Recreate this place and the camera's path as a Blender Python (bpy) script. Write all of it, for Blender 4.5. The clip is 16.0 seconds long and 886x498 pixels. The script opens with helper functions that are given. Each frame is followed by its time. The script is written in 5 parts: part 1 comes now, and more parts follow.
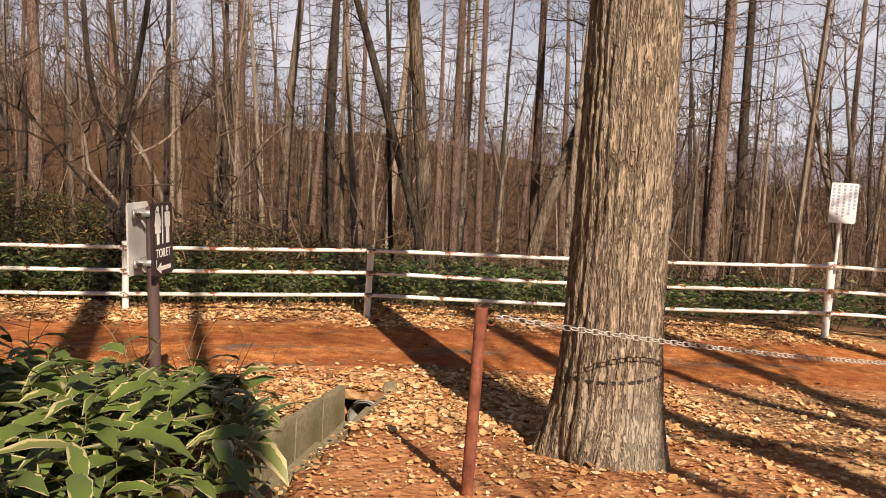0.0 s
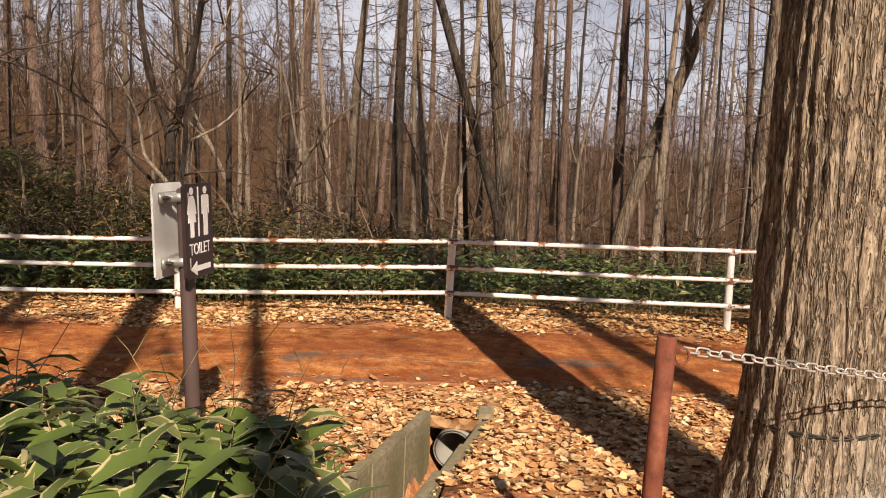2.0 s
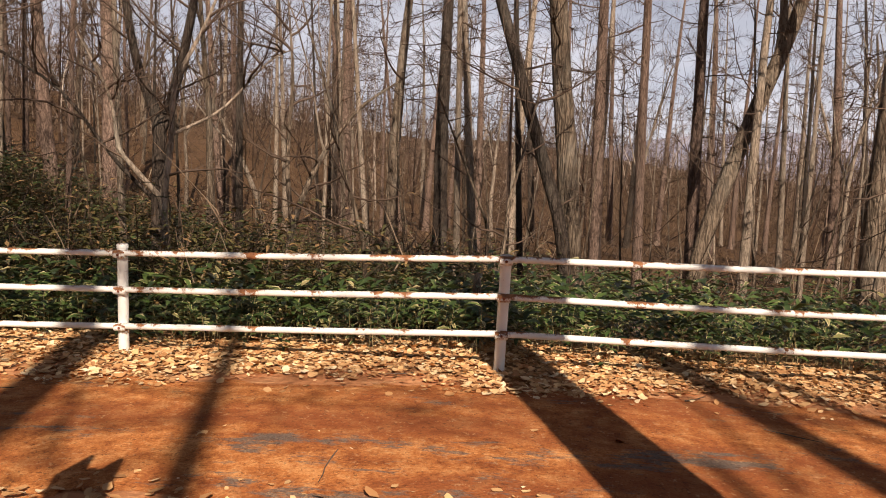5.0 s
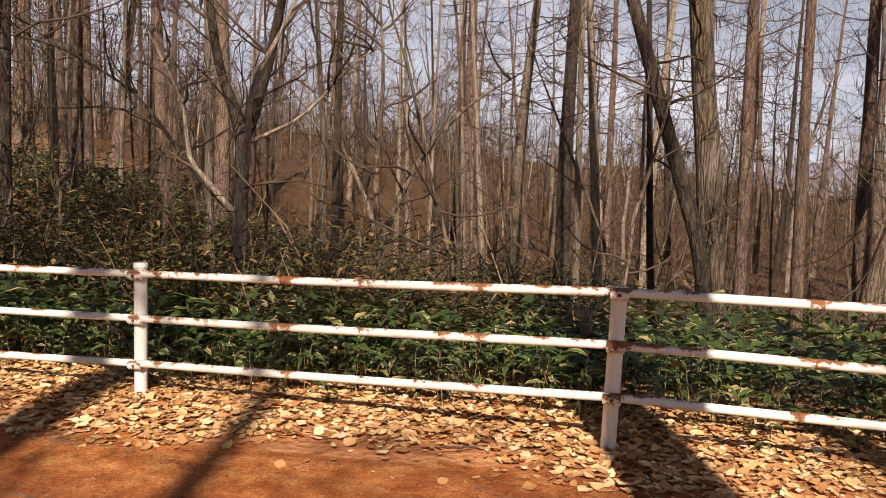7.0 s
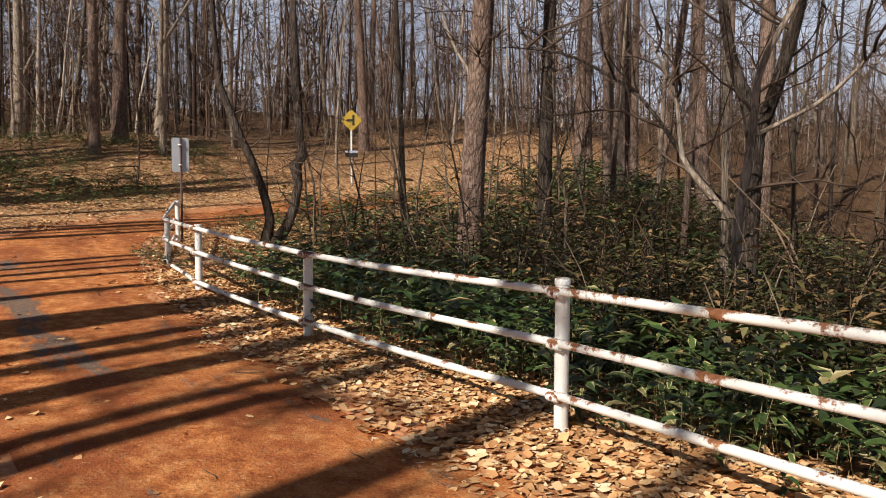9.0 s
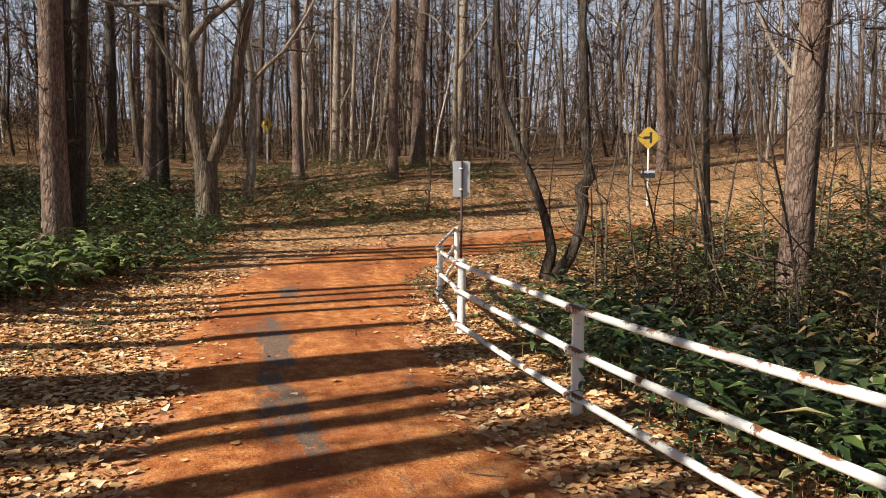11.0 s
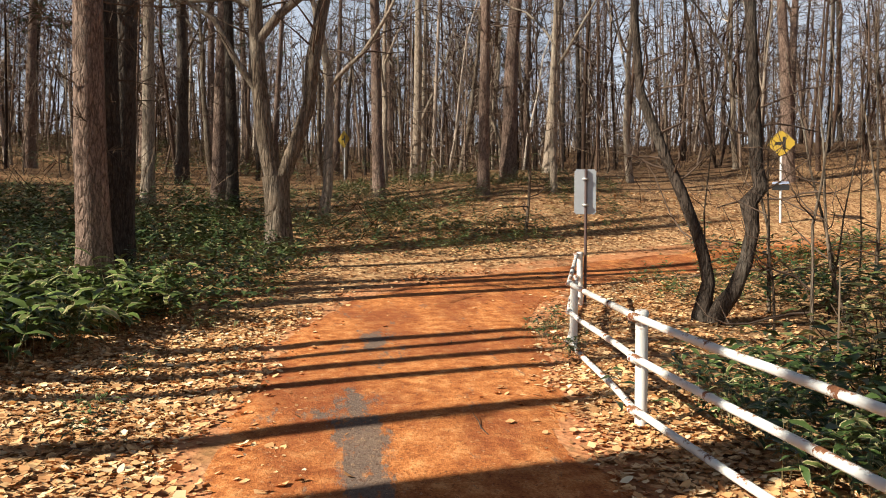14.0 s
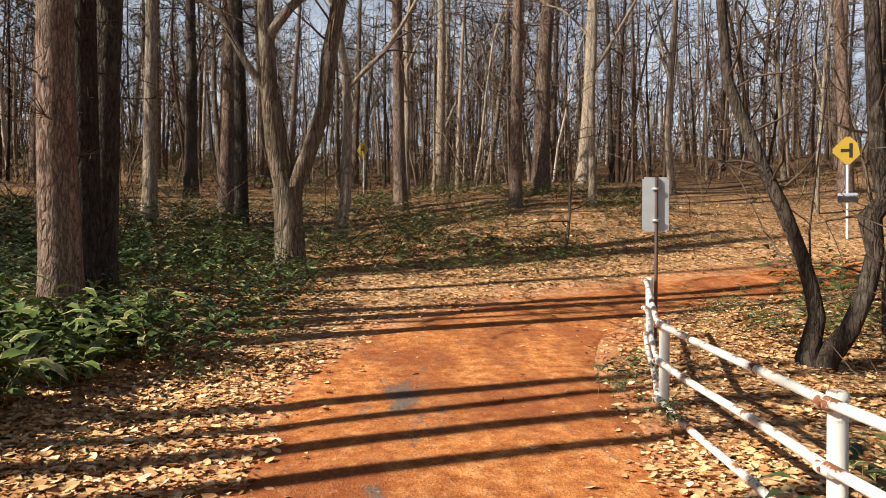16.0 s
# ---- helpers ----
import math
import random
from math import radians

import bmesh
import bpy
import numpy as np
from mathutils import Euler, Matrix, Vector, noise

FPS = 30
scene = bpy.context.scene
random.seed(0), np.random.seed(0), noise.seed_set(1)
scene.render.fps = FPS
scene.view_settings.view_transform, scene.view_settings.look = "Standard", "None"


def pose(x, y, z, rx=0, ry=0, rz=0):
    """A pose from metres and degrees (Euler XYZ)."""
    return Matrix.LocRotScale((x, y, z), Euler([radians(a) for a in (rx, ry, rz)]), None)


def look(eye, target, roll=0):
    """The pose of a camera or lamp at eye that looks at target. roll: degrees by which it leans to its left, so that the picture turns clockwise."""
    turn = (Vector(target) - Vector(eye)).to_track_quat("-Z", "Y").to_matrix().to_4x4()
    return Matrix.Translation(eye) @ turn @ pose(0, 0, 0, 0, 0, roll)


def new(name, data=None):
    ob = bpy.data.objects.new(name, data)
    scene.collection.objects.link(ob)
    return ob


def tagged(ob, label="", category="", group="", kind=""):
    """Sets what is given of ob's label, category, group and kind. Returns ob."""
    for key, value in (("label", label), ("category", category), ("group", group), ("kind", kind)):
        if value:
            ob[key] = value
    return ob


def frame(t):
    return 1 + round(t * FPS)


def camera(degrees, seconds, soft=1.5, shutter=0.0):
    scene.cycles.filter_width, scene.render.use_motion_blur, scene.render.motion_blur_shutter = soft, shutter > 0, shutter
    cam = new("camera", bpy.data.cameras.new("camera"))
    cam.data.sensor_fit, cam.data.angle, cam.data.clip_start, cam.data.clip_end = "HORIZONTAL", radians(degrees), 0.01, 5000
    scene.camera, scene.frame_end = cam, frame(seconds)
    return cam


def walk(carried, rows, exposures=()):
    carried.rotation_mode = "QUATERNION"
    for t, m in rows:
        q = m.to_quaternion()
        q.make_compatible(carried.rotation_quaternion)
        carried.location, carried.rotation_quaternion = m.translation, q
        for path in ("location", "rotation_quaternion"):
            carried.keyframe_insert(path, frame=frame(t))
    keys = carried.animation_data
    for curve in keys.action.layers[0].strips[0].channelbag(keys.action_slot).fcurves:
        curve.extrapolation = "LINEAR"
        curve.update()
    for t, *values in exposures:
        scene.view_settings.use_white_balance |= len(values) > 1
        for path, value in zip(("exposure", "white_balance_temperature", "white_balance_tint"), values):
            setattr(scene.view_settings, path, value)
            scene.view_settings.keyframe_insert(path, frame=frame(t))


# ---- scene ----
cam = camera(60.2, 16.0, soft=1.0)
PATH = [
    (0, (1.019, -1.623, 1.668), (1.215, 0.356, 1.448), 2.3),
    (0.5, (0.96, -1.3, 1.6), (1.124, 0.679, 1.361), 2.2),
    (1, (0.88, -0.964, 1.584), (1.025, 1.016, 1.345), 2.2),
    (1.5, (0.878, -0.688, 1.587), (0.943, 1.295, 1.338), 1.1),
    (2, (0.86, -0.306, 1.534), (0.885, 1.678, 1.279), 1.4),
    (2.5, (0.85, 0.004, 1.502), (0.853, 1.988, 1.246), 1.7),
    (3, (0.836, 0.461, 1.432), (0.816, 2.445, 1.182), 1.5),
    (3.5, (0.823, 0.87, 1.387), (0.774, 2.856, 1.156), 1.4),
    (4, (0.837, 1.299, 1.338), (0.761, 3.285, 1.113), 1.4),
    (6.5, (1.001, 3.395, 1.092), (0.745, 5.372, 0.929), 1.1),
    (7, (1.041, 3.708, 1.075), (0.595, 5.652, 0.927), 1.4),
    (7.5, (1.04, 4.056, 1.09), (0.284, 5.9, 0.925), 1.1),
    (8, (1.097, 4.389, 1.085), (0.05, 6.086, 0.923), 0.2),
    (8.5, (1.106, 4.69, 1.076), (-0.304, 6.1, 0.92), 0.0),
    (9, (1.049, 5.045, 1.043), (-0.564, 6.218, 0.897), 0.2),
    (9.5, (0.881, 5.386, 1.025), (-0.853, 6.377, 0.906), 0.1),
    (10, (0.589, 5.666, 1.069), (-1.259, 6.424, 0.969), 0.1),
    (12.3, (-1.456, 5.91, 1.183), (-3.413, 6.312, 1.093), 0.2),
    (12.5, (-1.609, 5.916, 1.18), (-3.569, 6.305, 1.097), 0.1),
    (13, (-2.012, 5.852, 1.164), (-3.978, 6.21, 1.084), 0.1),
    (13.5, (-2.486, 5.847, 1.178), (-4.458, 6.174, 1.109), -0.0),
    (14, (-2.919, 5.884, 1.213), (-4.896, 6.182, 1.159), -0.0),
    (14.5, (-3.384, 5.919, 1.26), (-5.364, 6.192, 1.209), -0.0),
    (15, (-3.858, 5.991, 1.262), (-5.84, 6.256, 1.218), -0.2),
    (15.5, (-4.327, 5.992, 1.292), (-6.31, 6.249, 1.261), -0.3),
    (16, (-4.745, 5.905, 1.297), (-6.729, 6.156, 1.277), -0.0),
]
walk(cam, [(t, look(eye, target, roll)) for t, eye, target, roll in PATH], exposures=[(0, 0.49, 6850, 15), (4, 0.47, 6700, 15), (7, 0.5, 6650, 15), (8.5, 0.38, 6200, 11), (9.5, 0.42, 5850, 8), (12.5, 0.88, 6050, 4), (16, 0.84, 6100, 4)])

# ---------------------------------------------------------------- world and light
SUN_AZ, SUN_EL = 165.0, 36.5          # compass angle from +y towards +x, and height, in degrees
sun_way = Vector((math.sin(radians(SUN_AZ)) * math.cos(radians(SUN_EL)), math.cos(radians(SUN_AZ)) * math.cos(radians(SUN_EL)), math.sin(radians(SUN_EL))))
sun = new("sun", bpy.data.lights.new("sun", "SUN"))
sun.data.energy, sun.data.angle, sun.data.color = 5.0, radians(0.55), (1.0, 0.89, 0.74)
sun.matrix_world = look(sun_way * 50, (0, 0, 0))

world = bpy.data.worlds.new("world")
scene.world = world
world.use_nodes = True
wt = world.node_tree
wt.nodes.clear()
sky = wt.nodes.new("ShaderNodeTexSky")
sky.sky_type, sky.sun_disc = "NISHITA", False
sky.sun_elevation, sky.sun_rotation = radians(SUN_EL), radians(SUN_AZ)
sky.altitude, sky.air_density, sky.dust_density = 1300, 0.7, 0.5
coord = wt.nodes.new("ShaderNodeTexCoord")
squash = wt.nodes.new("ShaderNodeMapping")
squash.inputs["Scale"].default_value = (1.0, 1.0, 3.5)
cloud = wt.nodes.new("ShaderNodeTexNoise")
cloud.inputs["Scale"].default_value, cloud.inputs["Detail"].default_value = 3.0, 6.0
cloud_ramp = wt.nodes.new("ShaderNodeValToRGB")
cloud_ramp.color_ramp.elements[0].position, cloud_ramp.color_ramp.elements[1].position = 0.36, 0.60
cloud_ramp.color_ramp.elements[0].color = (0.58, 0.58, 0.58, 1)
cloud_ramp.color_ramp.elements[1].color = (0.95, 0.95, 0.95, 1)
cloud_mix = wt.nodes.new("ShaderNodeMixRGB")
cloud_mix.inputs["Color2"].default_value = (16.2, 16.6, 18.0, 1)
back = wt.nodes.new("ShaderNodeBackground")
back.inputs["Strength"].default_value = 0.036
wout = wt.nodes.new("ShaderNodeOutputWorld")
wt.links.new(coord.outputs["Generated"], squash.inputs["Vector"])
wt.links.new(squash.outputs["Vector"], cloud.inputs["Vector"])
wt.links.new(cloud.outputs["Fac"], cloud_ramp.inputs["Fac"])
# thin cloud and haze thicken towards the horizon
split = wt.nodes.new("ShaderNodeSeparateXYZ")
haze = wt.nodes.new("ShaderNodeMapRange")
haze.inputs["From Min"].default_value, haze.inputs["From Max"].default_value = 0.12, 0.55
haze.inputs["To Min"].default_value, haze.inputs["To Max"].default_value = 1.0, 0.08
veil = wt.nodes.new("ShaderNodeMath")
veil.operation = "MULTIPLY"
wt.links.new(coord.outputs["Generated"], split.inputs[0])
wt.links.new(split.outputs["Z"], haze.inputs["Value"])
wt.links.new(cloud_ramp.outputs["Color"], veil.inputs[0])
wt.links.new(haze.outputs["Result"], veil.inputs[1])
wt.links.new(veil.outputs[0], cloud_mix.inputs["Fac"])
wt.links.new(sky.outputs["Color"], cloud_mix.inputs["Color1"])
wt.links.new(cloud_mix.outputs["Color"], back.inputs["Color"])
wt.links.new(back.outputs["Background"], wout.inputs["Surface"])

# ---------------------------------------------------------------- materials
class Nodes:
    """A small builder for node materials."""

    def __init__(self, name, rough=0.8, metal=0.0, spec=0.3):
        self.mat = bpy.data.materials.new(name)
        self.mat.use_nodes = True
        self.tree = self.mat.node_tree
        self.bsdf = self.tree.nodes["Principled BSDF"]
        self.bsdf.inputs["Roughness"].default_value = rough
        self.bsdf.inputs["Metallic"].default_value = metal
        self.bsdf.inputs["Specular IOR Level"].default_value = spec

    def add(self, kind, **values):
        node = self.tree.nodes.new(kind)
        for key, value in values.items():
            node.inputs[key].default_value = value
        return node

    def link(self, a, b):
        self.tree.links.new(a, b)

    def place(self, scale=(1, 1, 1), world_space=False):
        src = self.add("ShaderNodeNewGeometry").outputs["Position"] if world_space else self.add("ShaderNodeTexCoord").outputs["Object"]
        m = self.add("ShaderNodeMapping", Scale=scale)
        self.link(src, m.inputs["Vector"])
        return m.outputs["Vector"]

    def noise(self, vec, scale, detail=5.0, rough=0.6):
        n = self.add("ShaderNodeTexNoise", Scale=scale, Detail=detail, Roughness=rough)
        self.link(vec, n.inputs["Vector"])
        return n.outputs["Fac"]

    def voronoi(self, vec, scale, out="Distance", feature="F1"):
        n = self.add("ShaderNodeTexVoronoi", Scale=scale)
        n.feature = feature
        self.link(vec, n.inputs["Vector"])
        return n.outputs[out]

    def ramp(self, fac, stops):
        n = self.add("ShaderNodeValToRGB")
        r = n.color_ramp
        while len(r.elements) < len(stops):
            r.elements.new(0.5)
        for e, (p, c) in zip(r.elements, stops):
            e.position = p
            e.color = (*c, 1) if not isinstance(c, (int, float)) else (c, c, c, 1)
        self.link(fac, n.inputs["Fac"])
        return n.outputs["Color"]

    def mix(self, fac, a, b, mode="MIX"):
        n = self.add("ShaderNodeMixRGB")
        n.blend_type = mode
        for sock, v in (("Fac", fac), ("Color1", a), ("Color2", b)):
            if isinstance(v, (int, float)):
                n.inputs[sock].default_value = v if sock == "Fac" else (v, v, v, 1)
            elif isinstance(v, tuple):
                n.inputs[sock].default_value = (*v, 1)
            else:
                self.link(v, n.inputs[sock])
        return n.outputs["Color"]

    def calc(self, op, a, b=0.0, c=0.0):
        n = self.add("ShaderNodeMath")
        n.operation = op
        for i, v in enumerate((a, b, c)):
            if isinstance(v, (int, float)):
                n.inputs[i].default_value = v
            else:
                self.link(v, n.inputs[i])
        return n.outputs[0]

    def attribute(self, name):
        n = self.add("ShaderNodeAttribute")
        n.attribute_name = name
        return n.outputs["Fac"]

    def luck(self):
        return self.add("ShaderNodeObjectInfo").outputs["Random"]

    def island(self):
        return self.add("ShaderNodeNewGeometry").outputs["Random Per Island"]

    def colour(self, c):
        if isinstance(c, tuple):
            self.bsdf.inputs["Base Color"].default_value = (*c, 1)
        else:
            self.link(c, self.bsdf.inputs["Base Color"])

    def bump(self, height, strength=0.5, distance=0.02):
        n = self.add("ShaderNodeBump", Strength=strength, Distance=distance)
        self.link(height, n.inputs["Height"])
        self.link(n.outputs["Normal"], self.bsdf.inputs["Normal"])


def bark_material(name, dark, mid, light, furrow=7.0, stretch=0.16, depth=0.03, lichen=0.25):
    n = Nodes(name, rough=0.92, spec=0.15)
    v = n.place((1, 1, stretch))
    warp = n.noise(v, furrow * 0.6, 4)
    vv = n.add("ShaderNodeVectorMath")
    vv.operation = "ADD"
    n.link(v, vv.inputs[0])
    n.link(n.ramp(warp, [(0.3, (0, 0, 0)), (0.7, (0.12, 0.12, 0.05))]), vv.inputs[1])
    cells = n.voronoi(vv.outputs[0], furrow, "Distance", "DISTANCE_TO_EDGE")
    grain = n.noise(v, furrow * 5, 6, 0.7)
    blotch = n.noise(n.place((1, 1, 0.5)), 1.7, 4)
    col = n.ramp(grain, [(0.25, dark), (0.5, mid), (0.78, light)])
    col = n.mix(n.ramp(cells, [(0.0, 0.75), (0.13, 0.0)]), col, dark)
    col = n.mix(n.ramp(blotch, [(0.5, 0.0), (0.68, lichen)]), col, (0.44, 0.395, 0.32))
    lum = n.calc("MULTIPLY_ADD", n.luck(), 0.6, 0.7)
    col = n.mix(1.0, col, n.ramp(lum, [(0.0, 0.0), (1.0, 1.0)]), "MULTIPLY")
    n.colour(col)
    n.bump(n.calc("ADD", n.ramp(cells, [(0.0, 0.0), (0.2, 1.0)]), n.calc("MULTIPLY", grain, 0.5)), 0.9, depth)
    return n.mat


BARK_BIG = bark_material("bark_furrowed_grey", (0.06, 0.042, 0.026), (0.34, 0.26, 0.18), (0.72, 0.62, 0.48), 21.0, 0.15, 0.016, 0.5)
BARK_LARCH = bark_material("bark_larch", (0.055, 0.033, 0.024), (0.25, 0.165, 0.125), (0.47, 0.335, 0.26), 16.0, 0.22, 0.02, 0.15)
BARK_OAK = bark_material("bark_oak", (0.042, 0.029, 0.02), (0.205, 0.15, 0.105), (0.40, 0.315, 0.23), 14.0, 0.12, 0.025, 0.35)
BARK_PALE = bark_material("bark_pale", (0.10, 0.072, 0.05), (0.35, 0.27, 0.20), (0.58, 0.47, 0.37), 12.0, 0.18, 0.012, 0.4)
BARK_DARK = bark_material("bark_dark", (0.022, 0.016, 0.012), (0.075, 0.055, 0.042), (0.17, 0.135, 0.11), 15.0, 0.2, 0.02, 0.15)

n = Nodes("twigs", rough=0.9, spec=0.15)
n.colour(n.ramp(n.noise(n.place(), 3.0, 3), [(0.3, (0.045, 0.029, 0.02)), (0.7, (0.16, 0.108, 0.078))]))
TWIG = n.mat

n = Nodes("pine_needles", rough=0.7, spec=0.25)
n.colour(n.ramp(n.island(), [(0.0, (0.022, 0.040, 0.014)), (1.0, (0.075, 0.105, 0.035))]))
NEEDLE = n.mat

n = Nodes("far_woods", rough=0.95, spec=0.1)
n.colour(n.ramp(n.island(), [(0.0, (0.028, 0.018, 0.013)), (0.5, (0.10, 0.062, 0.043)), (0.85, (0.22, 0.155, 0.115)), (1.0, (0.50, 0.41, 0.33))]))
FAR_WOOD = n.mat

n = Nodes("dry_brush", rough=0.95, spec=0.1)
n.colour(n.ramp(n.island(), [(0.0, (0.03, 0.02, 0.014)), (0.6, (0.095, 0.06, 0.04)), (0.9, (0.20, 0.135, 0.09)), (1.0, (0.34, 0.26, 0.18))]))
BRUSH = n.mat


def ground_material():
    n = Nodes("forest_floor", rough=0.95, spec=0.1)
    v = n.place((1, 1, 1), True)
    big = n.noise(v, 0.9, 5)
    mid = n.noise(v, 6.0, 6, 0.7)
    cells = n.voronoi(v, 17.0, "Color")
    leaf = n.ramp(n.add("ShaderNodeSeparateColor").outputs[0], [(0.0, (0.19, 0.085, 0.036)), (0.5, (0.47, 0.25, 0.115)), (1.0, (0.72, 0.47, 0.24))])
    sep = leaf.node.inputs["Fac"].links[0].from_node
    n.link(cells, sep.inputs[0])
    leaf = n.mix(n.ramp(mid, [(0.35, 0.6), (0.58, 0.0)]), leaf, (0.16, 0.075, 0.034))
    soil = n.ramp(mid, [(0.25, (0.26, 0.105, 0.045)), (0.5, (0.50, 0.215, 0.095)), (0.75, (0.66, 0.36, 0.18))])
    fac = n.calc("ADD", n.attribute("soil"), n.calc("MULTIPLY", n.calc("SUBTRACT", big, 0.5), 1.5))
    col = n.mix(n.ramp(fac, [(0.4, 0.0), (0.62, 1.0)]), leaf, soil)
    # negative soil darkens the floor: woodland humus, and painted tree shade in the west
    humus_and_shade = n.calc("MULTIPLY", n.attribute("soil"), -1.0)
    col = n.mix(n.ramp(humus_and_shade, [(0.0, 0.0), (1.0, 0.85)]), col, n.ramp(mid, [(0.3, (0.026, 0.016, 0.010)), (0.7, (0.10, 0.055, 0.032))]))
    moss = n.noise(v, 1.6, 4)
    col = n.mix(n.ramp(moss, [(0.6, 0.0), (0.72, 0.5)]), col, (0.16, 0.13, 0.045))
    n.colour(col)
    n.bump(n.calc("ADD", mid, n.calc("MULTIPLY", n.voronoi(v, 17.0), 0.6)), 0.8, 0.03)
    return n.mat


def road_material():
    n = Nodes("red_cinder", rough=0.93, spec=0.12)
    v = n.place((1, 1, 1), True)
    stretched = n.place((0.55, 1.6, 1), True)
    fine = n.noise(v, 60.0, 4, 0.75)
    mid = n.noise(v, 7.0, 6, 0.65)
    broad = n.noise(stretched, 0.9, 5, 0.6)
    col = n.ramp(n.calc("ADD", n.calc("MULTIPLY", mid, 0.6), n.calc("MULTIPLY", fine, 0.4)), [(0.36, (0.21, 0.055, 0.016)), (0.5, (0.51, 0.175, 0.05)), (0.62, (0.74, 0.35, 0.13))])
    col = n.mix(n.ramp(broad, [(0.42, 0.0), (0.60, 0.72)]), col, (0.24, 0.064, 0.024))
    # worn patches where the old grey surface shows through
    patch = n.noise(stretched, 2.3, 8, 0.78)
    wear = n.calc("ADD", patch, n.calc("MULTIPLY", n.attribute("wear"), 0.21))
    col = n.mix(n.ramp(wear, [(0.60, 0.0), (0.66, 0.85)]), col, n.ramp(fine, [(0.3, (0.085, 0.072, 0.06)), (0.7, (0.20, 0.17, 0.14))]))
    grit = n.noise(v, 34.0, 3, 0.8)
    col = n.mix(n.ramp(grit, [(0.57, 0.0), (0.66, 0.7)]), col, (0.11, 0.042, 0.02))
    col = n.mix(n.ramp(n.noise(v, 21.0, 3, 0.8), [(0.60, 0.0), (0.68, 0.5)]), col, (0.62, 0.36, 0.18))
    n.colour(col)
    n.bump(n.calc("ADD", n.calc("ADD", n.calc("MULTIPLY", fine, 0.5), mid), n.calc("MULTIPLY", grit, 0.6)), 0.8, 0.018)
    return n.mat


GROUND, ROAD = ground_material(), road_material()

n = Nodes("fallen_leaves", rough=0.75, spec=0.25)
n.colour(n.ramp(n.island(), [(0.0, (0.33, 0.15, 0.056)), (0.3, (0.55, 0.28, 0.115)), (0.65, (0.70, 0.42, 0.19)), (0.88, (0.80, 0.55, 0.29)), (1.0, (0.88, 0.70, 0.45))]))
LITTER = n.mat


def sasa_material(name, margin, lift=0.0):
    n = Nodes(name, rough=0.36, spec=0.5)
    v = n.place()
    veins = n.noise(n.place((30, 30, 30)), 1.5, 3)
    tone = n.ramp(n.island(), [(0.0, (0.020, 0.036, 0.010)), (0.5, (0.045, 0.076, 0.017)), (0.85, (0.085, 0.12, 0.028)), (0.95, (0.22, 0.18, 0.07)), (1.0, (0.38, 0.28, 0.13))])
    # lift paints sunlight into the leaf: a brighter, yellower green
    tone = n.mix(lift, tone, (0.17, 0.22, 0.045))
    tone = n.mix(n.ramp(veins, [(0.35, 0.0), (0.75, 0.35)]), tone, (0.12, 0.17, 0.05))
    pale = n.calc("ADD", n.attribute("rim"), n.calc("MULTIPLY", n.calc("SUBTRACT", n.noise(v, 7.0, 3), 0.5), 1.9))
    pale = n.calc("ADD", pale, n.calc("MULTIPLY", n.calc("SUBTRACT", n.island(), 0.5), 0.55))
    n.colour(n.mix(n.ramp(pale, [(margin, 0.0), (margin + 0.1, 0.85)]), tone, (0.50, 0.42, 0.22)))
    n.bsdf.inputs["Subsurface Weight"].default_value = 0.0
    return n.mat


n = Nodes("thicket_leaf", rough=0.5, spec=0.3)
n.colour(n.ramp(n.island(), [(0.0, (0.024, 0.026, 0.010)), (0.4, (0.065, 0.066, 0.020)), (0.62, (0.12, 0.105, 0.035)), (0.8, (0.19, 0.115, 0.045)), (1.0, (0.32, 0.19, 0.085))]))
THICKET = n.mat

# the second is pale-edged and also brightened for clumps standing in sun
SASA, SASA_EDGED_SUNLIT = sasa_material("bamboo_grass_leaf", 0.93), sasa_material("bamboo_grass_leaf_edged_sunlit", 0.93, 0.42)
n = Nodes("bamboo_grass_stem", rough=0.6)
n.colour(n.ramp(n.island(), [(0.0, (0.16, 0.13, 0.05)), (1.0, (0.42, 0.32, 0.16))]))
STEM = n.mat

n = Nodes("white_paint_rusting", rough=0.42, spec=0.45)
v = n.place()
rusty = n.noise(v, 3.3, 6, 0.75)
edge = n.noise(v, 28.0, 4, 0.7)
facing_up = n.add("ShaderNodeSeparateXYZ")
n.link(n.add("ShaderNodeNewGeometry").outputs["Normal"], facing_up.inputs[0])
up = n.calc("MULTIPLY", n.calc("MAXIMUM", facing_up.outputs["Z"], 0.0), 0.125)
amount = n.calc("ADD", n.calc("ADD", rusty, n.calc("MULTIPLY", n.calc("SUBTRACT", edge, 0.5), 0.22)), n.calc("ADD", up, n.calc("MULTIPLY", n.attribute("joint"), 0.14)))
paint = n.mix(n.ramp(n.noise(v, 1.3, 4), [(0.35, 0.0), (0.75, 0.35)]), (0.80, 0.79, 0.75), (0.66, 0.60, 0.46))
rust = n.ramp(edge, [(0.3, (0.09, 0.030, 0.014)), (0.6, (0.27, 0.105, 0.038)), (0.8, (0.48, 0.24, 0.09))])
amount_ramp = n.ramp(amount, [(0.62, 0.0), (0.69, 1.0)])
n.colour(n.mix(amount_ramp, paint, rust))
n.link(n.calc("MULTIPLY_ADD", amount_ramp, 0.4, 0.42), n.bsdf.inputs["Roughness"])
n.bump(n.calc("ADD", amount_ramp, n.calc("MULTIPLY", edge, 0.4)), 0.35, 0.004)
WHITE = n.mat

n = Nodes("rusted_iron", rough=0.85, spec=0.25)
v = n.place((1, 1, 0.6))
